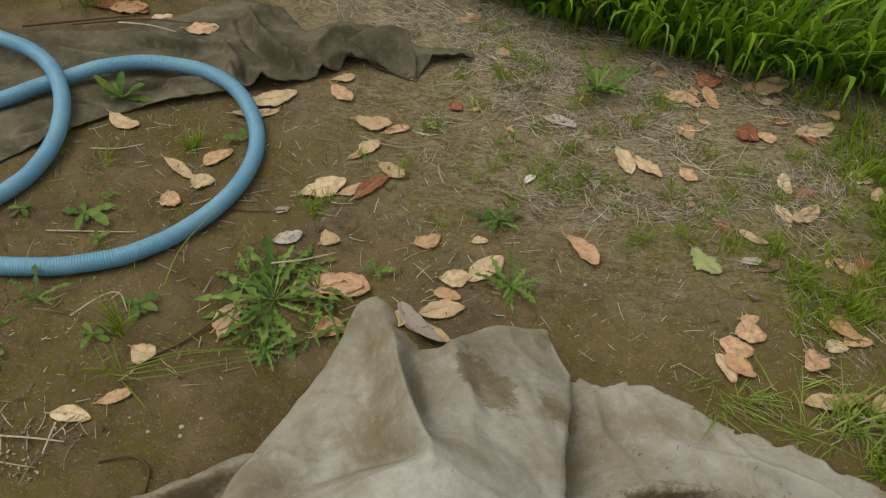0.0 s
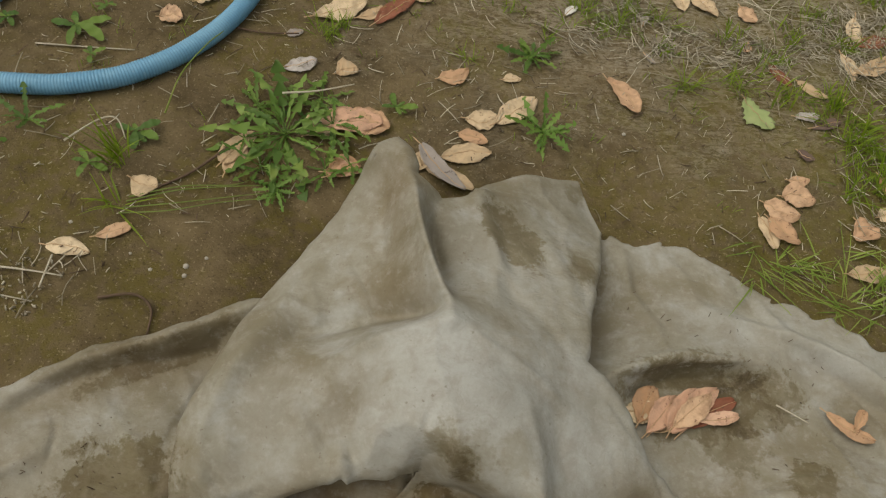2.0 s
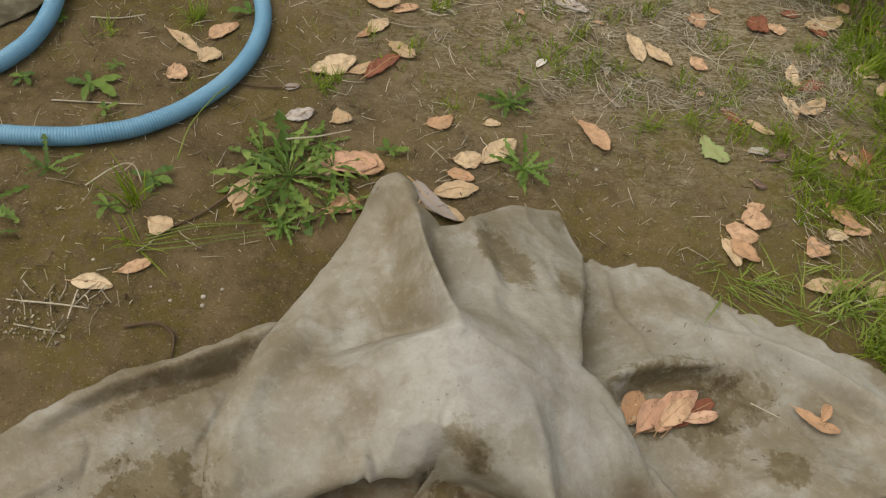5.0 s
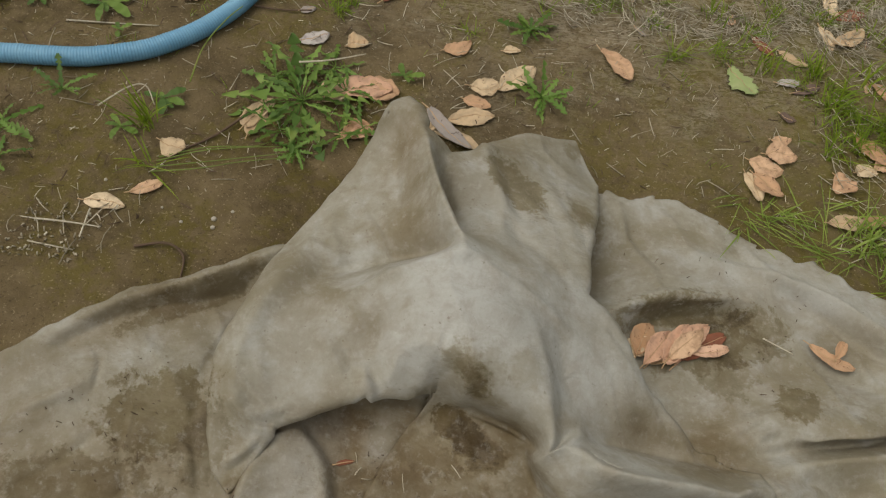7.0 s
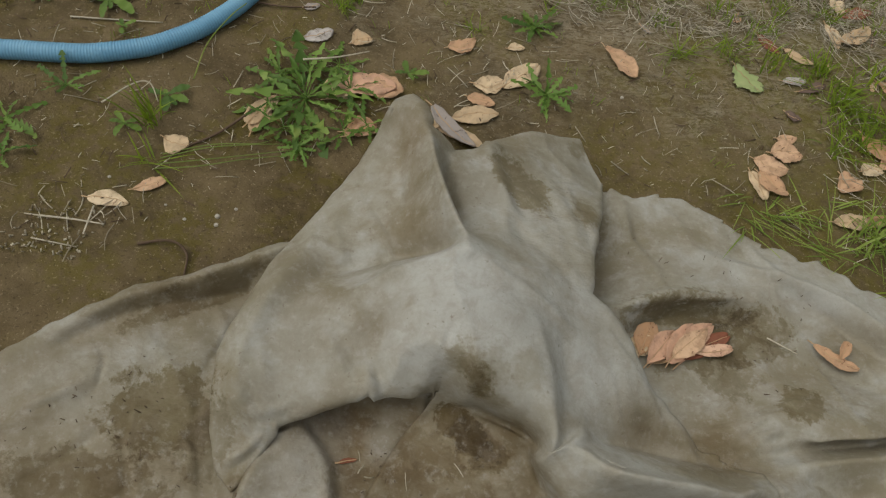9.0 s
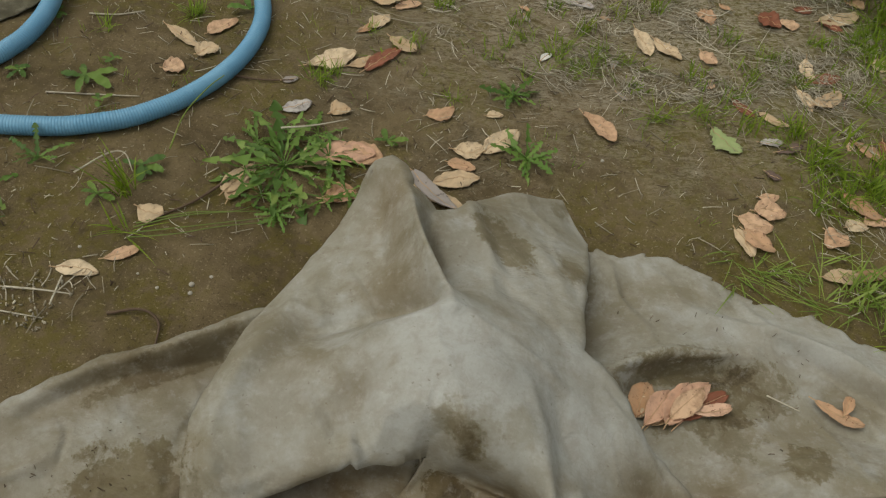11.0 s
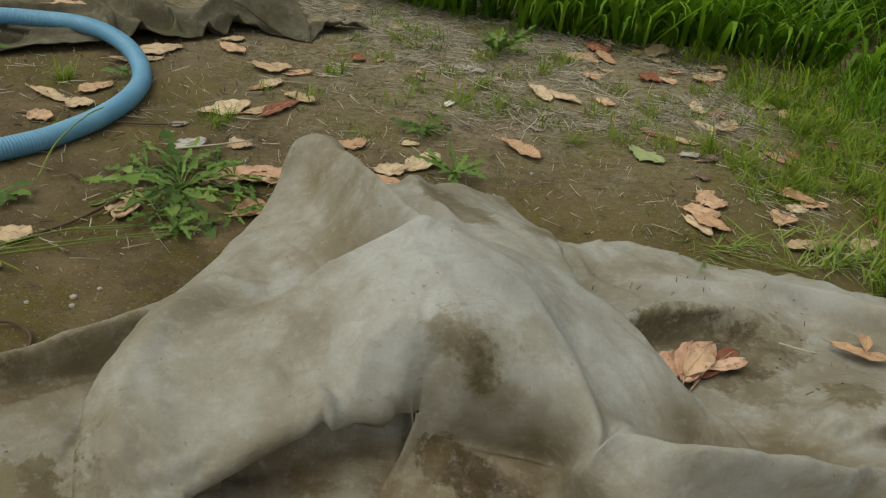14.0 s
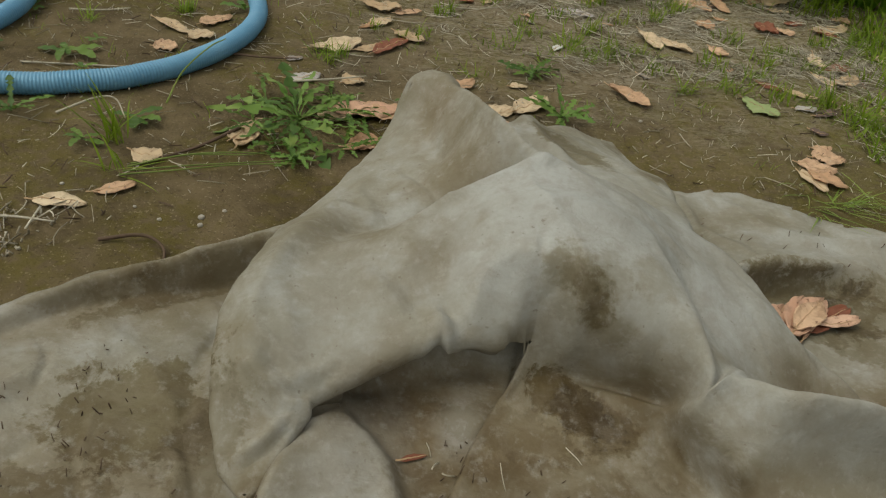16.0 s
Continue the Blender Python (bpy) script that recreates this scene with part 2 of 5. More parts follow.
TARP_SMEARS_AND_SHADE.append((0.42, 0.52, 0.0, 0.22, 0.1, 0.06, 0, 0.6))
TARP_SMEARS_AND_SHADE.append((0.24, 0.79, 0.17, 0.05, 0.08, 0.06, 0, 0.55))
TARP_SMEARS_AND_SHADE.append((0.25, 1.03, 0.17, 0.08, 0.07, 0.07, 0, 0.6))
TARP_SMEARS_AND_SHADE.append((0.16, 1.18, 0.17, 0.035, 0.1, 0.05, -10, 0.6))
TARP_SMEARS_AND_SHADE.append((-0.2, 0.47, 0.0, 0.2, 0.09, 0.1, 20, 0.55))
TARP_SMEARS_AND_SHADE.append((-0.05, 0.42, 0.0, 0.16, 0.08, 0.1, 0, 0.55))
TARP_SMEARS_AND_SHADE.append((-0.4, 0.5, 0.0, 0.14, 0.05, 0.1, 45, 0.5))
# shade under the roll's left end, put into the colour
TARP_SMEARS_AND_SHADE.append((0.6, 0.6, 0.02, 0.1, 0.04, 0.05, -20, 0.5))
# dark line of the crease beside the brow, painted on
TARP_SMEARS_AND_SHADE.append((0.353, 0.75, 0.2, 0.003, 0.05, 0.06, 0, 0.4))
TARP_SMEARS_AND_SHADE.append((0.92, 0.85, 0.0, 0.055, 0.07, 0.3, 0, 0.65))
# hollow of the rear roll: brown dirt with its shade painted in
TARP_SMEARS_AND_SHADE.append((-0.25, 0.76, 0.0, 0.16, 0.035, 0.3, 48, 0.75))
TARP_SMEARS_AND_SHADE.append((-0.1, 0.84, 0.0, 0.09, 0.04, 0.3, 40, 0.6))
# darker along the gully left of the fold
TARP_SMEARS_AND_SHADE.append((-0.05, 0.7, -0.02, 0.03, 0.1, 0.1, 0, 0.35))
TARP_SMEARS_AND_SHADE.append((0.83, 0.79, 0.02, 0.12, 0.05, 0.1, 10, 0.6))
TARP_SMEARS_AND_SHADE.append((0.185, 1.2, 0.1, 0.045, 0.1, 0.3, 10, 0.5))
TARP_SMEARS_AND_SHADE.append((0.13, 0.8, 0.1, 0.06, 0.09, 0.3, 20, 0.3))
TARP_SMEARS_AND_SHADE.append((0.55, 0.7, 0.06, 0.06, 0.05, 0.06, 0, 0.5))
TARP_SMEARS_AND_SHADE.append((0.2, 0.66, 0.03, 0.14, 0.03, 0.06, 30, 0.4))
TARP_SMEARS_AND_SHADE.append((1.2, 1.13, 0.0, 0.13, 0.03, 0.3, -32, 0.5))
TARP_SMEARS_AND_SHADE.append((0.72, 0.8, 0.05, 0.06, 0.05, 0.3, 0, 0.4))
# shadow strip along the flap's right edge, put into the sheet's colour
TARP_SMEARS_AND_SHADE.append((0.62, 1.1, 0.0, 0.03, 0.09, 0.3, 0, 0.45))
TARP_SMEARS_AND_SHADE.append((0.3, 0.45, 0.0, 0.2, 0.08, 0.3, 0, 0.4))
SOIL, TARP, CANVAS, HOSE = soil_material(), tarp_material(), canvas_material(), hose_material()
LEAF = {
    "tan": dead_leaf_material("dry_tan_leaf", (0.47, 0.33, 0.2), (0.66, 0.53, 0.37), (0.16, 0.09, 0.05)),
    "orange": dead_leaf_material("dry_orange_leaf", (0.43, 0.245, 0.135), (0.6, 0.405, 0.27), (0.13, 0.06, 0.035)),
    "russet": dead_leaf_material("russet_leaf", (0.20, 0.07, 0.04), (0.32, 0.13, 0.08), (0.07, 0.03, 0.02)),
    "grey": dead_leaf_material("grey_rotten_leaf", (0.30, 0.26, 0.24), (0.50, 0.46, 0.44), (0.1, 0.08, 0.07)),
    "brown": dead_leaf_material("brown_wet_leaf", (0.11, 0.075, 0.06), (0.19, 0.13, 0.11), (0.05, 0.03, 0.03)),
    "pink": dead_leaf_material("dry_pinkish_leaf", (0.52, 0.29, 0.19), (0.66, 0.44, 0.32), (0.16, 0.08, 0.05)),
    "white": dead_leaf_material("bleached_scrap", (0.6, 0.58, 0.56), (0.75, 0.73, 0.7), (0.3, 0.28, 0.26)),
    "green": green_material("fallen_green_leaf", (0.3, 0.38, 0.15), (0.37, 0.44, 0.2), (0.48, 0.48, 0.26), False),
}
STALK = straw_material("leaf_stalk", (0.36, 0.23, 0.13), (0.52, 0.37, 0.23))
TALL_GRASS = green_material("tall_grass", (0.045, 0.12, 0.006), (0.22, 0.41, 0.028), (0.36, 0.5, 0.07), glow=0.45)
SHORT_GRASS = green_material("short_grass", (0.11, 0.18, 0.01), (0.23, 0.32, 0.026), (0.37, 0.36, 0.07), glow=0.4)
YELLOW_GRASS = green_material("yellowing_grass", (0.14, 0.22, 0.03), (0.26, 0.33, 0.07), (0.4, 0.37, 0.13))
WEED = green_material("weed_leaf", (0.055, 0.115, 0.018), (0.155, 0.24, 0.045), (0.28, 0.35, 0.08), False, 0.22)
PALE_WEED = green_material("pale_weed_leaf", (0.08, 0.16, 0.025), (0.16, 0.26, 0.05), (0.3, 0.38, 0.1), False, 0.2)
WEED_STEM = straw_material("green_stem", (0.09, 0.13, 0.03), (0.2, 0.25, 0.07))
STRAW = straw_material("dry_straw", (0.22, 0.185, 0.13), (0.64, 0.59, 0.49))
TWIG = straw_material("dark_twig", (0.06, 0.04, 0.027), (0.15, 0.1, 0.07))
PEBBLE = straw_material("pebble", (0.18, 0.16, 0.13), (0.4, 0.37, 0.32))

# ---- helpers of this place ----
rng = np.random.default_rng(7)


def value_noise(x, y, size, seed):
    """Smooth noise of about -1 to 1 with cells of that size."""
    g = np.random.default_rng(seed).uniform(-1, 1, (64, 64))
    u, v = np.asarray(x, float) / size, np.asarray(y, float) / size
    i, j = np.floor(u).astype(int), np.floor(v).astype(int)
    a, b = u - i, v - j
    a, b = a * a * (3 - 2 * a), b * b * (3 - 2 * b)
    at = lambda p, q: g[p % 64, q % 64]
    return (at(i, j) * (1 - a) + at(i + 1, j) * a) * (1 - b) + (at(i, j + 1) * (1 - a) + at(i + 1, j + 1) * a) * b


def ground(x, y):
    """Height of the soil: nearly level, with a hollow under the tarpaulin."""
    x, y = np.asarray(x, float), np.asarray(y, float)
    hollow = np.exp(-((x - 0.5) / 0.62) ** 4 - ((y - 0.72) / 0.52) ** 4)
    return -0.045 * hollow + 0.006 * value_noise(x, y, 0.31, 3) + 0.003 * value_noise(x, y, 0.09, 4)


def link_mesh(name, verts, faces, material, smooth=True):
    me = bpy.data.meshes.new(name)
    me.from_pydata([tuple(v) for v in verts], [], faces)
    if smooth:
        me.polygons.foreach_set("use_smooth", [True] * len(me.polygons))
    me.materials.append(material)
    me.update()
    return new(name, me)


def part(name, verts, faces, material, parent, label=""):
    """One mesh under a thing."""
    ob = link_mesh(name, verts, faces, material)
    ob.parent = parent
    return tagged(ob, label)


def spread(points, step):
    """Points along a polyline, about a step apart."""
    p = np.array(points, float)
    out = []
    for a, b in zip(p[:-1], p[1:]):
        k = max(1, int(np.ceil(np.linalg.norm(b - a) / step)))
        out += [a + (b - a) * i / k for i in range(k)]
    return np.array(out + [p[-1]])


def rounded(points, count):
    """A smooth curve through points (Catmull-Rom), count samples a span."""
    p = np.array(points, float)
    p = np.vstack([2 * p[0] - p[1], p, 2 * p[-1] - p[-2]])
    t = np.linspace(0, 1, count, endpoint=False)[:, None]
    out = [0.5 * (2 * b + (c - a) * t + (2 * a - 5 * b + 4 * c - d) * t ** 2 + (3 * b - a - 3 * c + d) * t ** 3) for a, b, c, d in zip(p, p[1:], p[2:], p[3:])]
    return np.vstack(out + [p[-2:-1]])


def inside(x, y, polygon):
    r = np.zeros(np.shape(x), bool)
    for (ax, ay), (bx, by) in zip(polygon, np.roll(polygon, -1, 0)):
        r ^= ((ay > y) != (by > y)) & (x < (bx - ax) * (y - ay) / (by - ay + 1e-12) + ax)
    return r


def hold(lines, *points):
    """One more line that a cloth hangs from."""
    lines.append(points)


lie_on = {}      # heights of the cloths, for what lies on them


def cloth(name, outline, held, res, reach, material, lips=(), puffs=(), pleats=(), rim=0.01, seed=1, crumple=0.004, soft=6, lift=0.006, turned=0.0, flush=(), loose=(), relax=0):
    """A slack sheet over the soil: it hangs between the held lines (each a polyline of x, y, z) and settles on the soil
    within about reach. puffs: outlines within which it stands off the soil, with the curvature of its bulge. pleats: height, width and line of small creases. lips: polylines with a way and an amount by which the cloth bulges out over its own foot. turned: radius at most by which the rim rolls under, down to the soil."""
    outline = np.array(outline, float)
    rim_line = spread(np.vstack([outline, outline[:1]]), 0.004)
    rim_line = rim_line + np.where(rim_line[:, :1] > 0.62, 1.25 * rim, 0.45 * rim) * np.stack([value_noise(rim_line[:, 0], rim_line[:, 1], 0.022, seed), value_noise(rim_line[:, 0], rim_line[:, 1], 0.022, seed + 1)], 1)
    x0, y0 = outline.min(0) - 0.03
    nx, ny = (np.ceil((outline.max(0) + 0.03 - (x0, y0)) / (res * 8)) * 8 + 1).astype(int)
    h = None
    for f in (8, 4, 2, 1):
        d = res * f
        X, Y = np.meshgrid(x0 + d * np.arange((nx - 1) // f + 1), y0 + d * np.arange((ny - 1) // f + 1))
        base = ground(X, Y) + lift
        if h is None:
            h = base.copy()
        else:
            up = np.empty(X.shape)
            up[::2, ::2] = h
            up[1::2, ::2] = (h[1:] + h[:-1]) / 2
            up[:, 1::2] = (up[:, :-1:2] + up[:, 2::2]) / 2
            h = up
        pin, z = np.zeros(X.shape, bool), np.zeros(X.shape)
        for line in held:
            s = spread(line, d / 2)
            i, j = np.round((s[:, 1] - y0) / d).astype(int), np.round((s[:, 0] - x0) / d).astype(int)
            ok = (i >= 0) & (j >= 0) & (i < X.shape[0]) & (j < X.shape[1])
            pin[i[ok], j[ok]], z[i[ok], j[ok]] = True, s[ok, 2]
        k, q = np.full(X.shape, (d / reach) ** 2), np.zeros(X.shape)
        for shape, swell in puffs:
            m = inside(X, Y, np.array(shape, float))
            k[m], q[m] = 0, swell * d * d
        for _ in range(260):
            p = np.pad(h, 1, "edge")
            h = np.maximum((p[:-2, 1:-1] + p[2:, 1:-1] + p[1:-1, :-2] + p[1:-1, 2:] + k * base + q) / (4 + k), base)
            h[pin] = z[pin]
    for _ in range(soft):
        p = np.pad(h, 1, "edge")
        h = (p[:-2, 1:-1] + p[2:, 1:-1] + p[1:-1, :-2] + p[1:-1, 2:] + 2 * h) / 6
    a = 0.5
    U, V = X * math.cos(a) + Y * math.sin(a), Y * math.cos(a) - X * math.sin(a)
    h = h + crumple * (value_noise(U, V * 1.9, 0.13, seed + 2) + 0.6 * value_noise(V, U * 2.2, 0.08, seed + 3) + 0.25 * value_noise(U, V, 0.03, seed + 4))
    for rise, wide, line in pleats:
        s = spread(rounded(line, 4), wide / 2)
        away = np.full(X.shape, 9.0)
        lo, hi = s.min(0) - 4 * wide, s.max(0) + 4 * wide
        j0, j1 = np.clip(((lo[0] - x0) / res, (hi[0] - x0) / res), 0, X.shape[1]).astype(int)
        i0, i1 = np.clip(((lo[1] - y0) / res, (hi[1] - y0) / res), 0, X.shape[0]).astype(int)
        along = np.zeros((i1 - i0, j1 - j0))
        near = np.full((i1 - i0, j1 - j0), 9.0)
        for n_, (px, py) in enumerate(s):
            q = (X[i0:i1, j0:j1] - px) ** 2 + (Y[i0:i1, j0:j1] - py) ** 2
            along = np.where(q < near, n_ / (len(s) - 1), along)
            near = np.minimum(near, q)
        h[i0:i1, j0:j1] += rise * np.exp(-near / wide ** 2) * np.sin(np.pi * (0.12 + 0.76 * along))
    crease = np.abs(value_noise(U * 1.0 + 0.02 * value_noise(X, Y, 0.06, seed + 8), V * 0.45, 0.085, seed + 5))
    h = h + crumple * (0.9 * np.clip(1 - 3.2 * crease, 0, 1) + 0.5 * np.clip(1 - 4 * np.abs(value_noise(V, U * 0.5, 0.06, seed + 6)), 0, 1))
    h = np.maximum(h, base - 0.002)
    X2, Y2 = X.copy(), Y.copy()
    for line, (wx, wy), amount in lips:
        s = spread(line, 0.01)
        best = np.full(X.shape, 9.0)
        top = np.zeros(X.shape)
        for px, py, pz in s:
            q = (X - px) ** 2 + (Y - py) ** 2
            top = np.where(q < best, pz, top)
            best = np.minimum(best, q)
        high = np.exp(-((h - top) / np.maximum(0.42 * (top - base), 0.012)) ** 2)
        push = amount * np.exp(-best / 0.035 ** 2) * high
        X2, Y2 = X2 + wx * push, Y2 + wy * push
    for _ in range(relax):
        g = np.stack([X2, Y2, h])
        p = np.pad(g, ((0, 0), (1, 1), (1, 1)), "edge")
        long = sum(np.linalg.norm(q - g, axis=0) for q in (p[:, :-2, 1:-1], p[:, 2:, 1:-1], p[:, 1:-1, :-2], p[:, 1:-1, 2:])) / (4 * res)
        mean = (p[:, :-2, 1:-1] + p[:, 2:, 1:-1] + p[:, 1:-1, :-2] + p[:, 1:-1, 2:]) / 4
        pull = 0.6 * np.clip((long - 1.3) / 1.5, 0, 1) * inside(X, Y, outline)
        X2, Y2, h = g + pull * (mean - g)
    cx, cy = X[:-1, :-1] + res / 2, Y[:-1, :-1] + res / 2
    keep = inside(cx, cy, rim_line)
    n = X.shape[1]
    ci, cj = np.nonzero(keep)
    faces = np.stack([ci * n + cj, ci * n + cj + 1, (ci + 1) * n + cj + 1, (ci + 1) * n + cj], 1)
    share = np.zeros(X.shape)
    for di in (0, 1):
        for dj in (0, 1):
            np.add.at(share, (ci + di, cj + dj), 1)
    def level(p):
        u, v = np.clip((p[:, 0] - x0) / res, 0, n - 1.01), np.clip((p[:, 1] - y0) / res, 0, X.shape[0] - 1.01)
        a, b = u.astype(int), v.astype(int)
        u, v = u - a, v - b
        return (h[b, a] * (1 - u) + h[b, a + 1] * u) * (1 - v) + (h[b + 1, a] * (1 - u) + h[b + 1, a + 1] * u) * v

    rim_z = level(rim_line)
    if turned:
        for _ in range(4):
            rim_z = (np.roll(rim_z, 1) + rim_z + np.roll(rim_z, -1)) / 3
    if len(flush):
        rim_z = rim_z - 0.006 * inside(rim_line[:, 0], rim_line[:, 1], np.array(flush, float))
    for i, j in zip(*np.nonzero((share > 0) & (share < 4))):
        q = np.argmin((rim_line[:, 0] - X[i, j]) ** 2 + (rim_line[:, 1] - Y[i, j]) ** 2)
        X2[i, j], Y2[i, j] = X2[i, j] + rim_line[q, 0] - X[i, j], Y2[i, j] + rim_line[q, 1] - Y[i, j]
        h[i, j] = rim_z[q]
    used = np.flatnonzero(share > 0)
    number = np.full(X.size, -1)
    number[used] = np.arange(len(used))
    verts = np.stack([X2.ravel(), Y2.ravel(), h.ravel()], 1)[used]
    faces = number[faces].tolist()
    if turned:
        if np.sum(rim_line[:, 0] * np.roll(rim_line[:, 1], -1) - np.roll(rim_line[:, 0], -1) * rim_line[:, 1]) < 0:
            rim_line, rim_z = rim_line[::-1], rim_z[::-1]
        rim_line, rim_z = rim_line[:-1], rim_z[:-1]
        way = np.roll(rim_line, -5, 0) - np.roll(rim_line, 5, 0)
        out = np.stack([way[:, 1], -way[:, 0]], 1) / (np.linalg.norm(way, axis=1)[:, None] + 1e-9)
        fall = (level(rim_line - 0.012 * out) - rim_z) / 0.012
        for _ in range(6):
            out = (np.roll(out, 1, 0) + out + np.roll(out, -1, 0)) / 3
            fall = (np.roll(fall, 1) + fall + np.roll(fall, -1)) / 3
        start = np.clip(np.arctan(fall), math.radians(5), math.radians(75))
        soil = ground(rim_line[:, 0], rim_line[:, 1])
        r = np.clip(0.2 * (rim_z - soil), 0.002, turned)
        if len(flush):
            r = np.where(inside(rim_line[:, 0], rim_line[:, 1], np.array(flush, float)), 0.0015, r)
        rings = []
        for g in range(7):
            a = start + (math.radians(160) - start) * g / 6
            rings.append(np.column_stack([rim_line + out * (r * (np.sin(a) - np.sin(start)))[:, None], rim_z + r * (np.cos(a) - np.cos(start))]))
        foot = np.minimum(soil - 0.004, rim_z - 2 * r)
        if len(loose):
            free = inside(rim_line[:, 0], rim_line[:, 1], np.array(loose, float))
            foot = np.where(free, rim_z - 1.9 * r - 0.002, foot)
        rings.append(np.column_stack([rim_line - out * (0.8 * r)[:, None], foot]))
        k0, m = len(verts), len(rim_line)
        verts = np.vstack([verts, *rings])
        faces += [(k0 + g * m + i, k0 + (g + 1) * m + i, k0 + (g + 1) * m + (i + 1) % m, k0 + g * m + (i + 1) % m) for g in range(len(rings) - 1) for i in range(m) if not (len(flush) and r[i] < 0.0016)]
    ob = link_mesh(name, verts, faces, material)
    if turned:
        bm = bmesh.new()
        bm.from_mesh(ob.data)
        bm.verts.ensure_lookup_table()
        bmesh.ops.remove_doubles(bm, verts=[v for v in bm.verts if v.is_boundary or k0 <= v.index < k0 + m], dist=0.0022)
        bm.to_mesh(ob.data)
        bm.free()
    thick = ob.modifiers.new("thickness", "SOLIDIFY")
    thick.thickness, thick.offset = 0.0025, -1
    lie_on[name] = lambda x, y: h[np.clip(np.round((np.asarray(y) - y0) / res).astype(int), 0, h.shape[0] - 1), np.clip(np.round((np.asarray(x) - x0) / res).astype(int), 0, h.shape[1] - 1)]
    return ob


def tube(path, radii, sides=6):
    """Verts and faces of a tube along a path with those radii."""
    p = np.array(path, float)
    r = np.broadcast_to(np.asarray(radii, float), (len(p),))
    way = np.gradient(p, axis=0)
    way /= np.linalg.norm(way, axis=1)[:, None] + 1e-9
    side = np.cross(way, (0, 0, 1))
    side /= np.linalg.norm(side, axis=1)[:, None] + 1e-9
    up = np.cross(side, way)
    a = np.linspace(0, 2 * np.pi, sides, endpoint=False)
    v = p[:, None] + r[:, None, None] * (np.cos(a)[None, :, None] * side[:, None] + np.sin(a)[None, :, None] * up[:, None])
    n = len(p)
    f = [(i * sides + k, i * sides + (k + 1) % sides, (i + 1) * sides + (k + 1) % sides, (i + 1) * sides + k) for i in range(n - 1) for k in range(sides)]
    f += [tuple(range(sides))[::-1], tuple(range((n - 1) * sides, n * sides))]
    return v.reshape(-1, 3), f


def blade_strip(base, way, length, width, rise, droop, segments=5):
    """A grass blade: it rises, leans along way and droops. Verts of a strip, two a row, with a fold."""
    t = np.linspace(0, 1, segments + 1)
    out = np.sin(t * droop) / max(droop, 0.2) * length * math.cos(rise) + 0.15 * length * t ** 2
    up = length * math.sin(rise) * (t - 0.55 * t ** 2.4 * droop / 1.4)
    c = np.array(base) + np.stack([out * way[0], out * way[1], up], 1)
    half = 0.5 * width * np.minimum(1, 4 * t + 0.35) * np.clip(1 - t ** 2.2, 0.03, 1)
    s = np.stack([-way[1] * half, way[0] * half, 0 * half], 1)
    return np.stack([c - s, c + s], 1).reshape(-1, 3)


def many_blades(items, segments=5):
    """Verts and faces of many blades; items: arguments of blade_strip."""
    v, f = [], []
    for it in items:
        k = len(v) * 2 * (segments + 1)
        v.append(blade_strip(*it, segments=segments))
        f += [(k + 2 * i, k + 2 * i + 1, k + 2 * i + 3, k + 2 * i + 2) for i in range(segments)]
    return np.vstack(v), f


# ---- ground ----
def axis(low, high, step, far):
    """Even steps from low to high, then ever wider ones out to far."""
    a = list(np.arange(low, high + step / 2, step))
    d = step
    while a[-1] < far:
        d *= 1.25
        a.append(a[-1] + d)
    d = step
    while a[0] > -far:
        d *= 1.25
        a.insert(0, a[0] - d)
    return np.array(a)


def build_ground():
    X, Y = np.meshgrid(axis(-1.6, 2.2, 0.014, 400), axis(0.3, 3.6, 0.014, 400))
    Z = ground(X, Y) + 0.0018 * value_noise(X, Y, 0.035, 5) + 0.0012 * value_noise(X, Y, 0.02, 6)
    n, m = X.shape[1], X.shape[0]
    i, j = np.meshgrid(np.arange(m - 1), np.arange(n - 1), indexing="ij")
    a = (i * n + j).ravel()
    tagged(link_mesh("ground", np.stack([X, Y, Z], 2).reshape(-1, 3), np.stack([a, a + 1, a + n + 1, a + n], 1).tolist(), SOIL),
           "bare brown trodden soil with mossy patches", "ground", kind="structure")


build_ground()

# ---- the big tarpaulin ----
# the sheet that lies on the soil
SHEET_OUTLINE = [
    (-0.75, 0.30), (-0.60, 0.42), (-0.45, 0.59), (-0.36, 0.71), (-0.265, 0.805), (-0.17, 0.865), (-0.11, 0.905), (-0.05, 0.965), (0.03, 1.0), (0.2, 1.1), (0.4, 1.2), (0.53, 1.3), (0.60, 1.355),
    (0.69, 1.38), (0.79, 1.395), (0.86, 1.37), (0.99, 1.325), (1.10, 1.30), (1.28, 1.245), (1.40, 1.16), (1.52, 1.12),
    (1.75, 0.9), (1.82, 0.55), (1.74, 0.25), (1.52, 0.02), (1.2, -0.1), (0.7, -0.04), (0.2, -0.14), (-0.3, -0.06), (-0.62, 0.05),
]
SHEET_HELD = []
# roll along the rear edge, and the hollow in front of it
hold(SHEET_HELD, (-0.44, 0.58, 0.012), (-0.36, 0.68, 0.02), (-0.25, 0.782, 0.03), (-0.16, 0.84, 0.042), (-0.085, 0.9, 0.055), (0.0, 0.975, 0.062))
hold(SHEET_HELD, (-0.34, 0.665, 0.0), (-0.27, 0.756, -0.006), (-0.2, 0.8, -0.02), (-0.13, 0.838, -0.026), (-0.06, 0.882, -0.02))
hold(SHEET_HELD, (-0.06, 0.84, -0.02), (-0.075, 0.69, -0.033), (-0.05, 0.57, -0.035), (0.03, 0.46, -0.036))
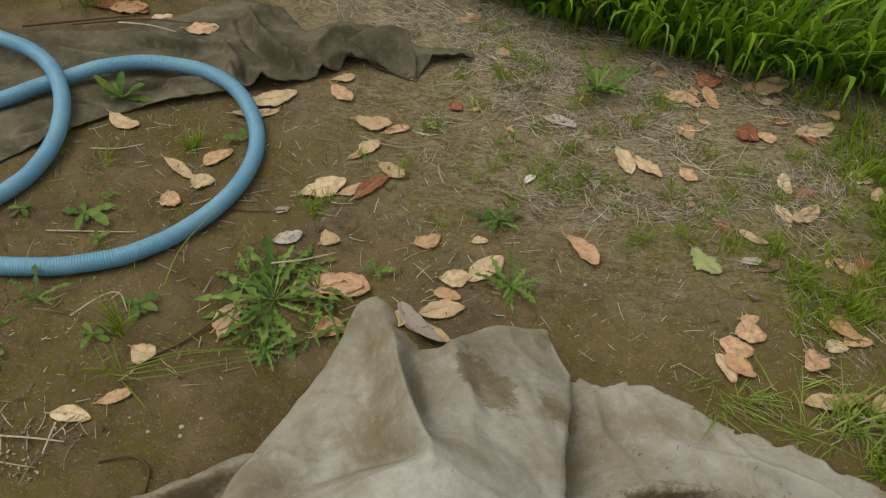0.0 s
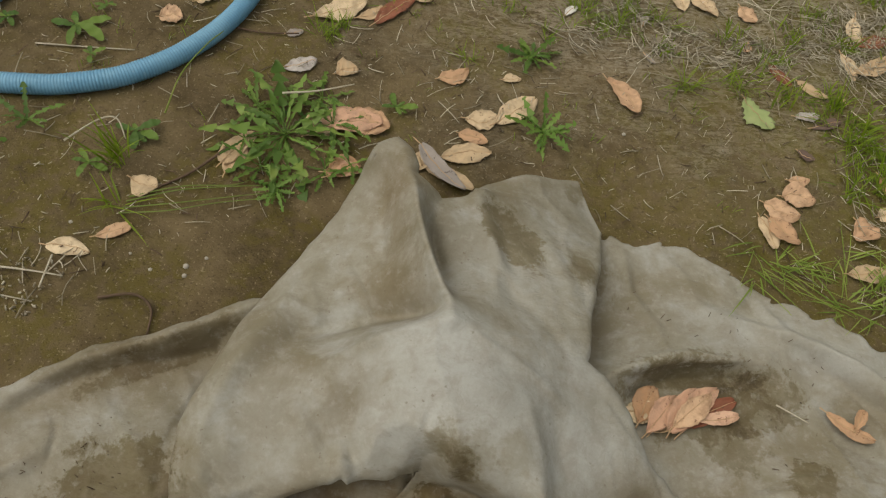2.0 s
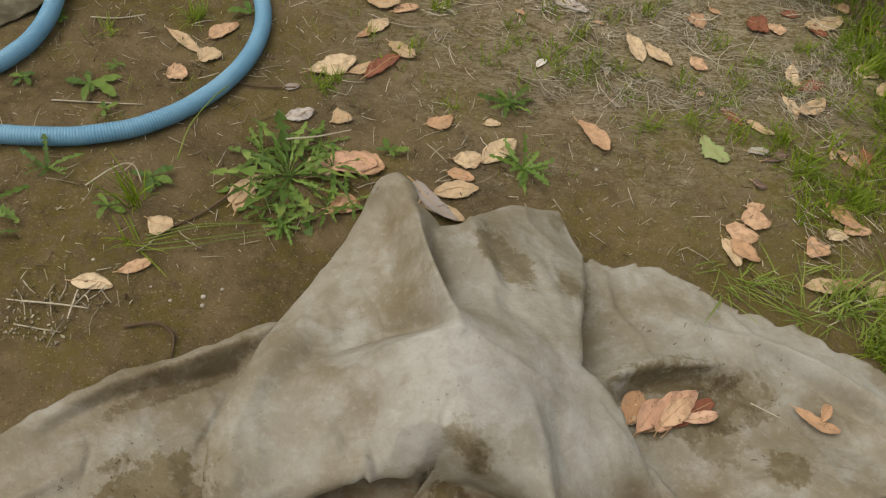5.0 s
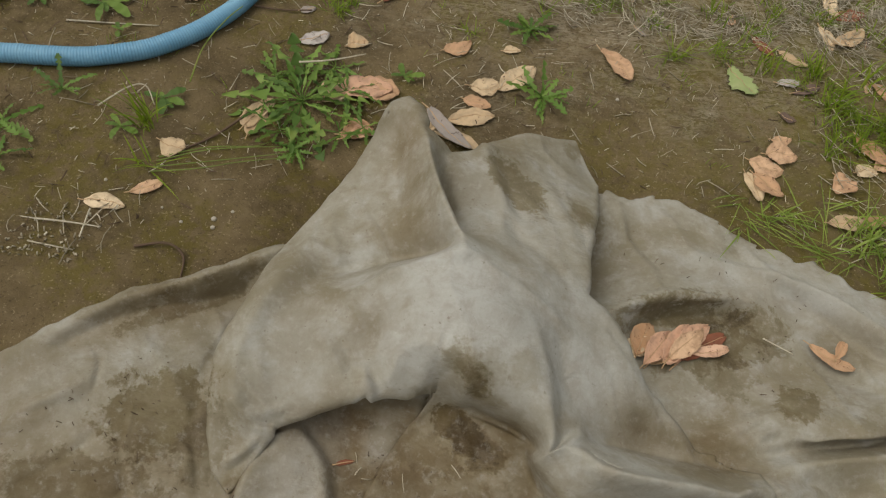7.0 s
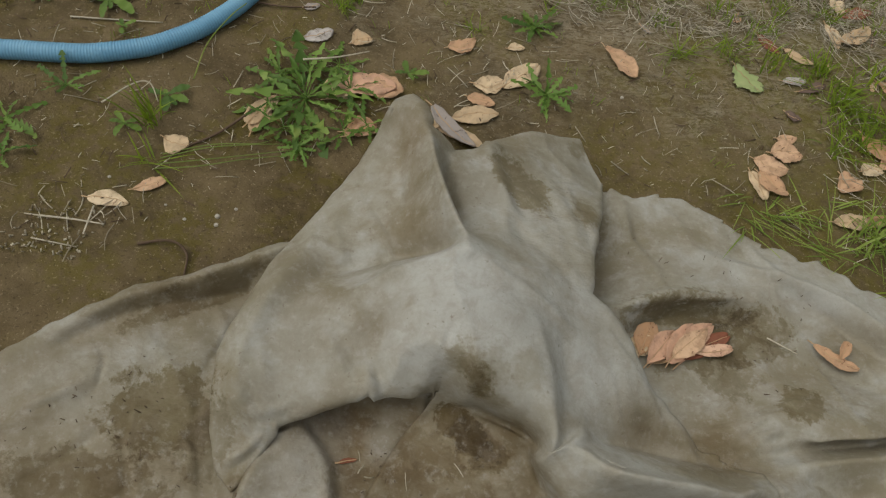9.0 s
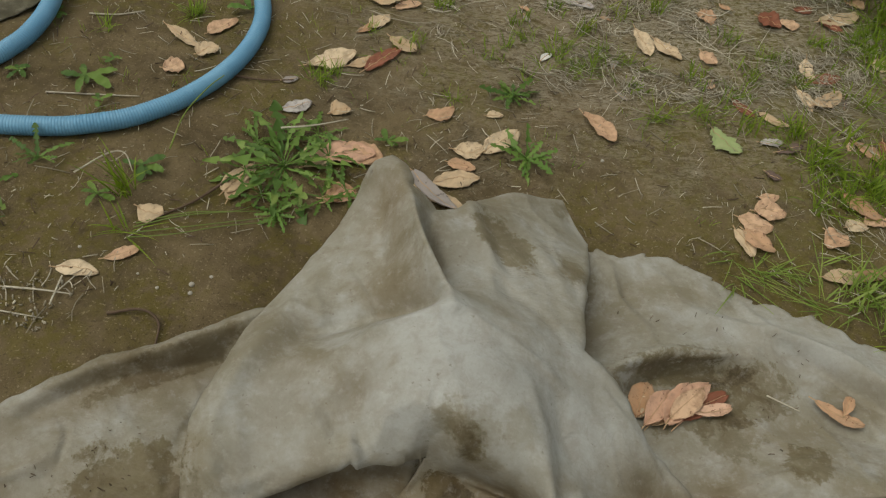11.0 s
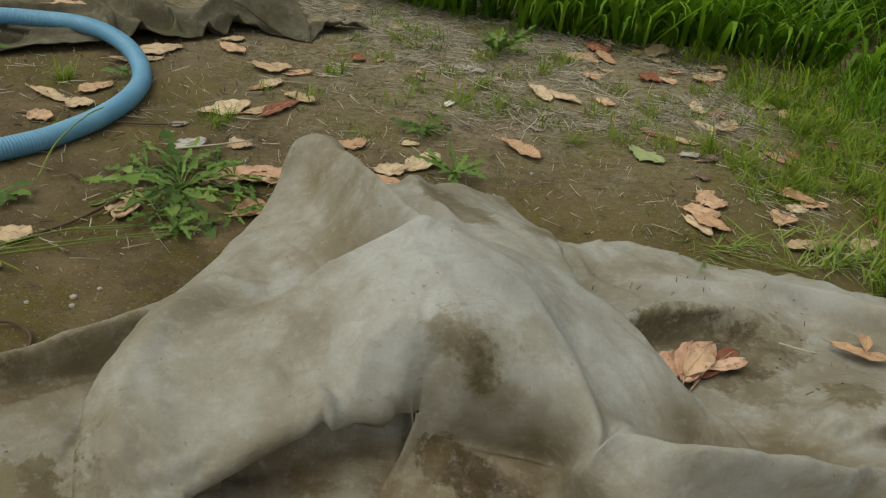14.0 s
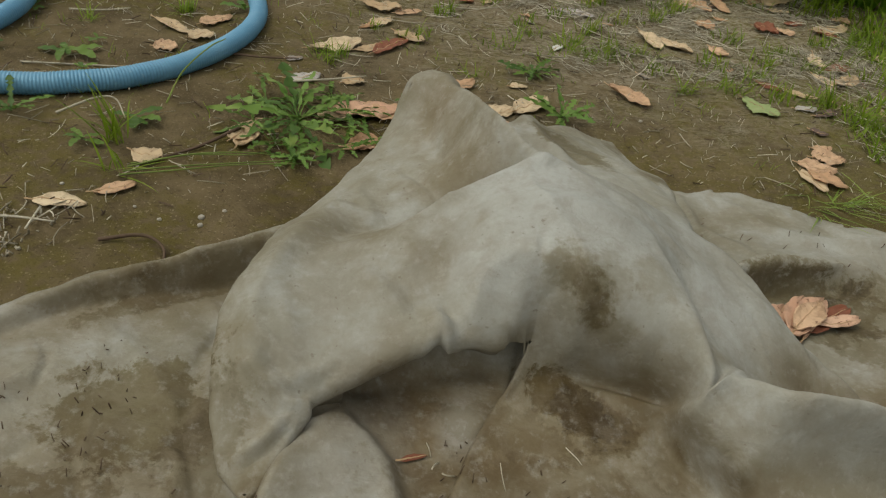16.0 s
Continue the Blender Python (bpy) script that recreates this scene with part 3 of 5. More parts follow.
# rim of the puddle
hold(SHEET_HELD, (0.645, 1.02, 0.026), (0.72, 1.085, 0.044), (0.79, 1.122, 0.044), (0.88, 1.15, 0.034), (0.975, 1.16, 0.02))
hold(SHEET_HELD, (0.72, 1.03, -0.032), (0.755, 1.06, -0.034), (0.81, 1.095, -0.034), (0.9, 1.12, -0.028), (0.97, 1.13, -0.015))
hold(SHEET_HELD, (0.72, 0.99, -0.034), (0.83, 1.04, -0.036), (0.94, 1.05, -0.03))
hold(SHEET_HELD, (0.99, 1.03, -0.012), (1.1, 1.06, -0.004), (1.24, 1.03, 0.0))
hold(SHEET_HELD, (0.612, 1.3, -0.012), (0.61, 1.19, -0.02), (0.62, 1.06, -0.01))
# fold along the far edge
hold(SHEET_HELD, (0.99, 1.235, 0.03), (1.12, 1.21, 0.048), (1.28, 1.125, 0.05), (1.4, 1.07, 0.045))
hold(SHEET_HELD, (1.05, 1.19, 0.012), (1.2, 1.14, 0.005), (1.3, 1.085, 0.01))
# long roll in front, shared by both layers
ROLL = []
hold(ROLL, (0.589, 0.7, 0.132), (0.625, 0.688, 0.142), (0.69, 0.678, 0.152), (0.765, 0.688, 0.136), (0.85, 0.703, 0.12), (0.94, 0.715, 0.098), (1.05, 0.755, 0.045), (1.12, 0.79, 0.01))
hold(ROLL, (0.64, 0.735, 0.08), (0.7, 0.75, 0.04), (0.763, 0.762, 0.012), (0.86, 0.772, 0.0), (0.96, 0.785, 0.0))
# its nose and the hollow under that, then the part that hangs down in front
hold(ROLL, (0.584, 0.692, 0.11), (0.58, 0.678, 0.094), (0.604, 0.656, 0.078), (0.638, 0.636, 0.06), (0.657, 0.605, 0.038), (0.662, 0.57, 0.0))
hold(ROLL, (0.522, 0.707, 0.03), (0.544, 0.691, 0.014), (0.574, 0.665, -0.003), (0.61, 0.639, -0.014), (0.64, 0.608, -0.022), (0.646, 0.57, -0.026))
hold(ROLL, (0.67, 0.642, 0.082), (0.76, 0.645, 0.058), (0.88, 0.652, 0.03), (1.0, 0.69, 0.0))
hold(ROLL, (0.7, 0.56, 0.0), (0.8, 0.57, -0.015), (0.9, 0.6, -0.03))
SHEET_HELD += ROLL
# folded end of the sheet: the fold, the gap under it, the next fold
hold(SHEET_HELD, (0.993, 0.858, 0.03), (1.09, 0.893, 0.05), (1.183, 0.925, 0.055), (1.25, 0.955, 0.052), (1.31, 0.97, 0.05), (1.33, 1.03, 0.05))
hold(SHEET_HELD, (0.985, 0.82, 0.0), (1.019, 0.832, 0.0), (1.121, 0.876, -0.005), (1.207, 0.907, -0.02), (1.282, 0.942, -0.025), (1.35, 0.95, -0.025))
hold(SHEET_HELD, (1.018, 0.795, 0.03), (1.069, 0.814, 0.042), (1.149, 0.843, 0.06), (1.251, 0.876, 0.065), (1.36, 0.89, 0.05))
hold(SHEET_HELD, (1.08, 0.785, 0.01), (1.2, 0.8, 0.005))
# wall at the back of the recess, its foot and the floor before it
hold(SHEET_HELD, (0.12, 0.69, 0.045), (0.18, 0.735, 0.078), (0.245, 0.772, 0.1), (0.3, 0.785, 0.11), (0.36, 0.79, 0.1))
hold(SHEET_HELD, (0.14, 0.68, -0.005), (0.2, 0.7, 0.008), (0.26, 0.728, 0.016), (0.31, 0.742, 0.022), (0.36, 0.75, 0.03))
hold(SHEET_HELD, (0.23, 0.66, 0.004), (0.27, 0.665, 0.012), (0.36, 0.66, 0.008), (0.44, 0.66, 0.008), (0.49, 0.66, 0.004))
hold(SHEET_HELD, (0.3, 0.55, -0.025), (0.4, 0.55, -0.022), (0.5, 0.55, -0.026))
# flap on the floor of the recess
hold(SHEET_HELD, (0.125, 0.632, 0.022), (0.082, 0.567, 0.032), (0.075, 0.5, 0.03), (0.075, 0.42, 0.02))
hold(SHEET_HELD, (0.06, 0.56, -0.012), (0.055, 0.5, -0.022), (0.055, 0.43, -0.03))
hold(SHEET_HELD, (0.132, 0.634, 0.022), (0.17, 0.606, 0.018), (0.2, 0.58, 0.014), (0.232, 0.5, 0.01), (0.25, 0.42, 0.0))
hold(SHEET_HELD, (0.15, 0.642, -0.002), (0.19, 0.612, -0.006), (0.222, 0.583, -0.012), (0.254, 0.5, -0.026), (0.272, 0.43, -0.034))
FOLD_LIPS = [
    ([(0.415, 0.765, 0.146), (0.43, 0.766, 0.145), (0.48, 0.76, 0.138), (0.545, 0.742, 0.13), (0.572, 0.728, 0.13)], (0.0, -1.0), 0.048),
    ([(0.58, 0.68, 0.095), (0.604, 0.656, 0.078), (0.638, 0.636, 0.06)], (-0.72, -0.69), 0.03),
    ([(0.67, 0.678, 0.15), (0.765, 0.688, 0.136), (0.9, 0.71, 0.1)], (0.1, -1.0), 0.02),
]
SHEET_LIPS = [
    ([(0.72, 1.085, 0.044), (0.79, 1.122, 0.042), (0.88, 1.15, 0.032)], (0.2, -1.0), 0.014),
    ([(1.09, 0.893, 0.05), (1.183, 0.925, 0.055), (1.25, 0.955, 0.052), (1.31, 0.97, 0.05)], (0.4, -0.9), 0.03),
    ([(0.65, 0.66, 0.15), (0.765, 0.68, 0.136), (0.9, 0.705, 0.1)], (0.1, -1.0), 0.025),
]
# the part of it that is thrown up over something and folded back: its edges, then the lines it hangs from
FOLD_REAR = [(0.118, 1.28, 0.188), (0.128, 1.30, 0.195), (0.148, 1.318, 0.198), (0.172, 1.295, 0.203), (0.2, 1.25, 0.2), (0.236, 1.241, 0.185), (0.265, 1.234, 0.15), (0.295, 1.258, 0.14), (0.328, 1.278, 0.145), (0.343, 1.296, 0.155), (0.322, 1.275, 0.155), (0.35, 1.345, 0.10), (0.42, 1.405, 0.085), (0.53, 1.47, 0.03)]
FOLD_SIDE = [(0.597, 1.355, 0.03), (0.59, 1.27, 0.08), (0.582, 1.19, 0.115), (0.583, 1.09, 0.135), (0.59, 0.99, 0.147), (0.655, 0.945, 0.124), (0.71, 0.90, 0.106), (0.76, 0.855, 0.072), (0.82, 0.818, 0.03), (0.872, 0.797, -0.006)]
# where it runs on into the sheet on the soil, over the roll and across the floor of the recess
FOLD_RUN = [(0.93, 0.788), (0.99, 0.775), (1.01, 0.73), (1.0, 0.66), (0.98, 0.55), (0.9, 0.34), (0.6, 0.26), (0.28, 0.3), (0.272, 0.46), (0.285, 0.56), (0.303, 0.63), (0.325, 0.685)]
FOLD_FRONT = [(0.345, 0.712, 0.024), (0.358, 0.732, 0.045), (0.362, 0.738, 0.11), (0.352, 0.73, 0.124), (0.335, 0.718, 0.122), (0.315, 0.707, 0.122), (0.29, 0.7, 0.121), (0.268, 0.695, 0.11), (0.242, 0.701, 0.153), (0.222, 0.69, 0.13), (0.17, 0.657, 0.10), (0.099, 0.612, 0.062), (0.085, 0.56, 0.035), (0.055, 0.495, 0.0)]
FOLD_LEFT = [(0.02, 0.52, 0.012), (-0.005, 0.58, 0.045), (-0.024, 0.65, 0.08), (-0.032, 0.70, 0.095), (-0.026, 0.75, 0.108), (-0.014, 0.82, 0.112), (-0.006, 0.90, 0.102), (0.003, 0.966, 0.078), (0.026, 1.022, 0.08), (0.053, 1.086, 0.09), (0.076, 1.163, 0.094), (0.089, 1.232, 0.102), (0.105, 1.272, 0.138), (0.118, 1.28, 0.188)]
FOLD_HELD = []
# crest from the tip to the top, and the hollows on both sides
hold(FOLD_HELD, (0.148, 1.315, 0.198), (0.195, 1.25, 0.206), (0.232, 1.155, 0.236), (0.277, 1.06, 0.25), (0.319, 1.0, 0.246), (0.348, 0.94, 0.26))
hold(FOLD_HELD, (0.155, 1.21, 0.15), (0.175, 1.14, 0.142), (0.197, 1.079, 0.14))
hold(FOLD_HELD, (0.262, 1.17, 0.13), (0.3, 1.1, 0.135), (0.345, 1.03, 0.165))
# ridge from the top to the right
hold(FOLD_HELD, (0.348, 0.94, 0.26), (0.46, 0.955, 0.218), (0.585, 0.975, 0.152))
hold(FOLD_HELD, (0.25, 0.86, 0.2), (0.3, 0.855, 0.232), (0.35, 0.85, 0.25), (0.41, 0.85, 0.25), (0.47, 0.855, 0.228), (0.53, 0.87, 0.185))
# brow of the dome towards the left, and the hollow behind it
hold(FOLD_HELD, (0.348, 0.94, 0.26), (0.315, 0.935, 0.245), (0.28, 0.925, 0.222), (0.235, 0.905, 0.197), (0.19, 0.87, 0.172), (0.15, 0.82, 0.155))
hold(FOLD_HELD, (0.325, 0.98, 0.205), (0.28, 0.985, 0.15), (0.21, 0.975, 0.11), (0.14, 0.945, 0.095), (0.08, 0.9, 0.1))
# front brow
hold(FOLD_HELD, (0.308, 0.77, 0.208), (0.36, 0.756, 0.221), (0.405, 0.77, 0.219), (0.5, 0.772, 0.195), (0.55, 0.742, 0.165), (0.582, 0.71, 0.147))
hold(FOLD_HELD, (0.368, 0.742, 0.145), (0.39, 0.752, 0.14), (0.43, 0.766, 0.135), (0.48, 0.76, 0.125), (0.54, 0.745, 0.12), (0.575, 0.727, 0.13))
# its foot, and the floor of the recess
hold(FOLD_HELD, (0.366, 0.736, 0.04), (0.4, 0.748, 0.042), (0.45, 0.756, 0.046), (0.52, 0.748, 0.052), (0.56, 0.733, 0.064), (0.582, 0.714, 0.09))
hold(FOLD_HELD, (0.38, 0.715, 0.036), (0.45, 0.712, 0.031), (0.517, 0.708, 0.034))
hold(FOLD_HELD, (0.34, 0.66, 0.006), (0.44, 0.66, 0.009), (0.49, 0.66, 0.005))
hold(FOLD_HELD, (0.3, 0.55, -0.024), (0.4, 0.55, -0.021), (0.5, 0.55, -0.025))
FOLD_HELD += ROLL
# pleat beside the stained brow
hold(FOLD_HELD, (0.33, 0.86, 0.245), (0.3, 0.8, 0.212), (0.278, 0.745, 0.17), (0.275, 0.71, 0.138))
hold(FOLD_HELD, (0.225, 0.8, 0.165), (0.235, 0.745, 0.138), (0.252, 0.712, 0.118))
hold(FOLD_HELD, (0.5, 0.81, 0.208), (0.555, 0.75, 0.172), (0.58, 0.715, 0.147))
hold(FOLD_HELD, (0.555, 0.86, 0.155), (0.6, 0.785, 0.112), (0.63, 0.735, 0.105))
hold(FOLD_HELD, (0.7, 0.83, 0.09), (0.73, 0.785, 0.045))
# plump left lobe
hold(FOLD_HELD, (0.095, 1.07, 0.108), (0.055, 0.99, 0.104), (0.025, 0.9, 0.118), (0.015, 0.82, 0.132), (0.005, 0.75, 0.13), (0.005, 0.69, 0.118), (0.03, 0.62, 0.088))
# rear flap
hold(FOLD_HELD, (0.318, 1.262, 0.158), (0.37, 1.15, 0.152), (0.45, 1.05, 0.165))
TARP_PLEATS = []


def pleat(height, width, *line):
    """A small fold of the tarpaulin along a line."""
    TARP_PLEATS.append((height, width, line))


pleat(0.007, 0.008, (0.02, 0.66), (0.07, 0.635), (0.1, 0.625))
pleat(-0.007, 0.008, (0.03, 0.645), (0.075, 0.62), (0.1, 0.612))
pleat(0.005, 0.012, (0.12, 0.78), (0.16, 0.74), (0.2, 0.7))
pleat(-0.005, 0.012, (0.15, 0.79), (0.19, 0.75), (0.22, 0.71))
pleat(-0.006, 0.01, (-0.3, 0.4), (-0.22, 0.5), (-0.17, 0.62))
pleat(0.006, 0.012, (-0.45, 0.42), (-0.35, 0.5), (-0.28, 0.55))
pleat(0.009, 0.011, (0.98, 0.88), (1.04, 0.94), (1.1, 0.96))
pleat(-0.009, 0.011, (0.95, 0.83), (0.99, 0.88), (1.02, 0.93))
pleat(-0.018, 0.013, (0.255, 1.22), (0.275, 1.15), (0.305, 1.08), (0.335, 1.01))
pleat(0.01, 0.012, (0.215, 1.22), (0.24, 1.14), (0.282, 1.055), (0.325, 0.99))
pleat(0.006, 0.014, (0.335, 1.27), (0.375, 1.2), (0.4, 1.12), (0.405, 1.04))
pleat(-0.004, 0.014, (0.37, 1.27), (0.405, 1.2), (0.432, 1.12), (0.44, 1.05))
pleat(0.01, 0.012, (0.66, 1.34), (0.69, 1.25), (0.75, 1.18))
pleat(0.009, 0.012, (0.95, 1.31), (1.0, 1.25), (1.06, 1.2))
pleat(0.012, 0.016, (0.62, 0.663), (0.7, 0.667), (0.77, 0.685), (0.86, 0.703), (0.95, 0.717))
pleat(-0.012, 0.016, (0.69, 0.628), (0.72, 0.626), (0.77, 0.637), (0.86, 0.652), (0.95, 0.668))
pleat(0.009, 0.01, (-0.38, 0.5), (-0.31, 0.56), (-0.26, 0.62))
pleat(-0.008, 0.012, (-0.14, 0.5), (-0.11, 0.43), (-0.12, 0.36))
pleat(0.008, 0.008, (0.03, 0.53), (0.06, 0.55), (0.085, 0.59))
pleat(-0.008, 0.008, (0.05, 0.53), (0.075, 0.555), (0.095, 0.59))
pleat(0.009, 0.012, (0.348, 0.935), (0.28, 0.915), (0.22, 0.885), (0.16, 0.84))
pleat(-0.01, 0.014, (0.335, 0.968), (0.27, 0.97), (0.19, 0.945), (0.11, 0.91))
pleat(0.007, 0.006, (0.005, 0.628), (0.067, 0.6), (0.111, 0.605))
pleat(-0.007, 0.008, (0.023, 0.608), (0.078, 0.585), (0.11, 0.594))
pleat(0.006, 0.02, (0.015, 0.684), (0.117, 0.659), (0.192, 0.681))
pleat(-0.007, 0.005, (0.352, 0.79), (0.352, 0.74), (0.35, 0.7))
pleat(0.006, 0.018, (0.283, 0.76), (0.28, 0.715), (0.281, 0.678))
pleat(-0.005, 0.016, (0.313, 0.763), (0.315, 0.719))
pleat(0.006, 0.01, (0.35, 0.944), (0.424, 0.924), (0.509, 0.91), (0.573, 0.891))
pleat(0.009, 0.01, (0.614, 0.969), (0.686, 0.934), (0.745, 0.891), (0.809, 0.834), (0.862, 0.782))
pleat(0.014, 0.014, (0.826, 1.249), (0.941, 1.24), (1.066, 1.213), (1.152, 1.174), (1.236, 1.144))
pleat(-0.014, 0.014, (1.045, 1.21), (1.101, 1.191), (1.174, 1.157))
pleat(0.006, 0.02, (0.641, 1.067), (0.718, 1.157), (0.8, 1.237), (0.914, 1.282))
pleat(-0.005, 0.02, (0.653, 1.167), (0.694, 1.258), (0.739, 1.338))
pleat(0.01, 0.012, (0.918, 0.846), (0.995, 0.898), (1.097, 0.932), (1.199, 0.942))
pleat(-0.012, 0.012, (0.976, 0.827), (1.055, 0.885), (1.146, 0.914))
pleat(0.008, 0.012, (0.925, 0.783), (0.989, 0.836), (1.078, 0.85))
pleat(0.005, 0.03, (-0.398, 0.542), (-0.284, 0.634), (-0.128, 0.73))
pleat(-0.005, 0.03, (-0.311, 0.502), (-0.211, 0.598), (-0.095, 0.655))
pleat(0.005, 0.012, (-0.043, 0.464), (-0.03, 0.529), (-0.013, 0.577))
pleat(0.006, 0.03, (0.147, 0.694), (0.177, 0.794), (0.218, 0.906))
pleat(-0.006, 0.03, (0.039, 0.732), (0.075, 0.84), (0.108, 0.942))
pleat(0.005, 0.02, (0.0, 0.697), (0.015, 0.797), (0.047, 0.922))
pleat(-0.004, 0.008, (0.146, 1.059), (0.187, 1.016), (0.217, 0.971))
pleat(0.004, 0.01, (0.036, 0.971), (0.104, 0.954), (0.149, 0.955))
pleat(0.007, 0.01, (0.622, 0.663), (0.709, 0.669), (0.835, 0.685), (0.98, 0.714))
pleat(-0.006, 0.016, (0.52, 0.69), (0.571, 0.672), (0.62, 0.633))
pleat(0.005, 0.012, (0.329, 1.268), (0.372, 1.18), (0.45, 1.088))
pleat(-0.005, 0.014, (0.417, 1.084), (0.495, 1.04), (0.549, 0.99))
pleat(0.005, 0.02, (0.454, 1.279), (0.536, 1.152), (0.563, 1.048))
pleat(0.006, 0.014, (0.171, 1.308), (0.187, 1.199), (0.202, 1.098))
pleat(-0.006, 0.016, (0.152, 1.244), (0.176, 1.112))
pleat(0.006, 0.008, (-0.214, 0.817), (-0.144, 0.839), (-0.066, 0.904))
pleat(-0.014, 0.008, (0.44, 0.742), (0.52, 0.732), (0.587, 0.706))
pleat(0.012, 0.012, (0.585, 0.7), (0.63, 0.725), (0.67, 0.75))
pleat(-0.005, 0.014, (0.57, 0.84), (0.583, 0.77), (0.588, 0.72))
pleat(0.009, 0.014, (0.5, 0.86), (0.545, 0.79), (0.575, 0.725))
pleat(0.006, 0.008, (0.045, 0.612), (0.085, 0.624), (0.125, 0.645))
pleat(-0.009, 0.006, (0.055, 0.6), (0.095, 0.61), (0.125, 0.632))
pleat(-0.004, 0.004, (0.17, 0.98), (0.2, 0.95), (0.225, 0.915))
pleat(0.004, 0.004, (0.125, 0.8), (0.16, 0.79), (0.2, 0.775))
pleat(-0.015, 0.006, (1.14, 0.775), (1.17, 0.765), (1.19, 0.74))
pleat(-0.011, 0.009, (-0.04, 0.91), (-0.12, 0.838), (-0.2, 0.785), (-0.28, 0.735))
pleat(0.007, 0.010, (-0.08, 0.915), (-0.16, 0.85), (-0.25, 0.795), (-0.34, 0.71))
pleat(-0.006, 0.005, (-0.3, 0.7), (-0.26, 0.66), (-0.245, 0.6))
pleat(0.006, 0.006, (-0.06, 0.56), (-0.03, 0.54), (-0.015, 0.5))
pleat(-0.008, 0.007, (0.655, 0.935), (0.73, 0.88), (0.8, 0.82))
pleat(0.008, 0.006, (0.69, 1.07), (0.75, 1.115), (0.83, 1.145), (0.92, 1.155))
pleat(-0.008, 0.008, (1.13, 1.175), (1.2, 1.13), (1.28, 1.1))
pleat(0.009, 0.007, (1.05, 1.235), (1.15, 1.2), (1.25, 1.155), (1.34, 1.12))
tarpaulin = tagged(new("tarpaulin"), "crumpled grey-beige tarpaulin with mud stains lying on soil", "tarpaulin")
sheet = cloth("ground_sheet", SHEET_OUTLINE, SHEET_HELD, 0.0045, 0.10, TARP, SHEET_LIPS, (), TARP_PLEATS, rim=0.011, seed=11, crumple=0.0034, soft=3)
FOLD_EDGE = FOLD_REAR + FOLD_SIDE + [(x, y, float(lie_on["ground_sheet"](x, y)) + 0.002) for x, y in FOLD_RUN] + FOLD_FRONT + FOLD_LEFT
FOLD_HELD.append(FOLD_EDGE)
hung = [(-0.3, 0.3), (0.25, 0.3), (0.3, 0.68), (0.36, 0.742), (0.46, 0.735), (0.58, 0.715), (0.64, 0.74), (0.76, 0.77), (1.2, 0.79), (1.2, 1.7), (-0.3, 1.7)]
run_on = [(0.25, 0.2), (1.1, 0.2), (1.1, 0.792), (0.88, 0.792), (0.62, 0.76), (0.359, 0.742), (0.33, 0.73), (0.328, 0.7), (0.31, 0.69), (0.262, 0.6)]
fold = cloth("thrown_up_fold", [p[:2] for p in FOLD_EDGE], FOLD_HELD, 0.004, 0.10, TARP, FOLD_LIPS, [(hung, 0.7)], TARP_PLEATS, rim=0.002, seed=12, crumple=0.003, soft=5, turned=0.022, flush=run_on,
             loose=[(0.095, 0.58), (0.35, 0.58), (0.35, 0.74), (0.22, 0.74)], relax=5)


def tuck(under, edge, depth):
    """Lowers the sheet to a little below the fold where the fold covers it."""
    co = np.empty(len(under.data.vertices) * 3)
    under.data.vertices.foreach_get("co", co)
    co = co.reshape(-1, 3)
    top = lie_on["thrown_up_fold"](co[:, 0], co[:, 1])
    near = np.min([np.hypot(co[:, 0] - x, co[:, 1] - y) for x, y in spread(edge + edge[:1], 0.01)], 0)
    covered = inside(co[:, 0], co[:, 1], np.array(edge))
    co[:, 2] = np.where(covered, np.minimum(co[:, 2], top - np.clip(near * 0.4, 0, depth)), co[:, 2])
    under.data.vertices.foreach_set("co", co.ravel())
    under.data.update()


tuck(sheet, [p[:2] for p in FOLD_EDGE], 0.012)
for layer in (sheet, fold):
    layer.parent = tarpaulin


def on_tarpaulin(x, y):
    """Height of the upper face of the tarpaulin."""
    edge = np.array([p[:2] for p in FOLD_EDGE])
    return np.where(inside(np.asarray(x), np.asarray(y), edge), lie_on["thrown_up_fold"](x, y), lie_on["ground_sheet"](x, y))


# ---- the old brown canvas ----
CANVAS_OUTLINE = [
    (-1.5, 1.3), (-0.99, 1.66), (-0.90, 1.84), (-0.82, 1.95), (-0.65, 2.08), (-0.49, 2.19), (-0.34, 2.30), (-0.26, 2.40), (-0.21, 2.47), (-0.08, 2.44), (0.0, 2.45),
    (0.02, 2.56), (0.16, 2.62), (0.14, 2.68), (-0.05, 2.65), (-0.15, 2.72), (-0.35, 2.71), (-0.43, 2.58), (-0.56, 2.71), (-0.75, 2.72), (-0.89, 2.52), (-1.02, 2.37), (-1.19, 2.31), (-1.36, 2.26), (-1.9, 2.1),
]
CANVAS_HELD = []
# broad twisted folds of the main part
hold(CANVAS_HELD, (-0.653, 2.621, 0.043), (-0.529, 2.434, 0.072), (-0.391, 2.34, 0.072), (-0.265, 2.355, 0.036))
hold(CANVAS_HELD, (-0.648, 2.385, 0.043), (-0.563, 2.275, 0.065), (-0.437, 2.211, 0.061), (-0.332, 2.244, 0.032))
hold(CANVAS_HELD, (-0.668, 2.547, 0.014), (-0.557, 2.416, 0.014), (-0.433, 2.345, 0.018), (-0.317, 2.339, 0.009))
hold(CANVAS_HELD, (-0.574, 2.253, 0.058), (-0.534, 2.183, 0.05), (-0.539, 2.163, 0.022))
hold(CANVAS_HELD, (-0.547, 2.284, 0.022), (-0.502, 2.221, 0.009))
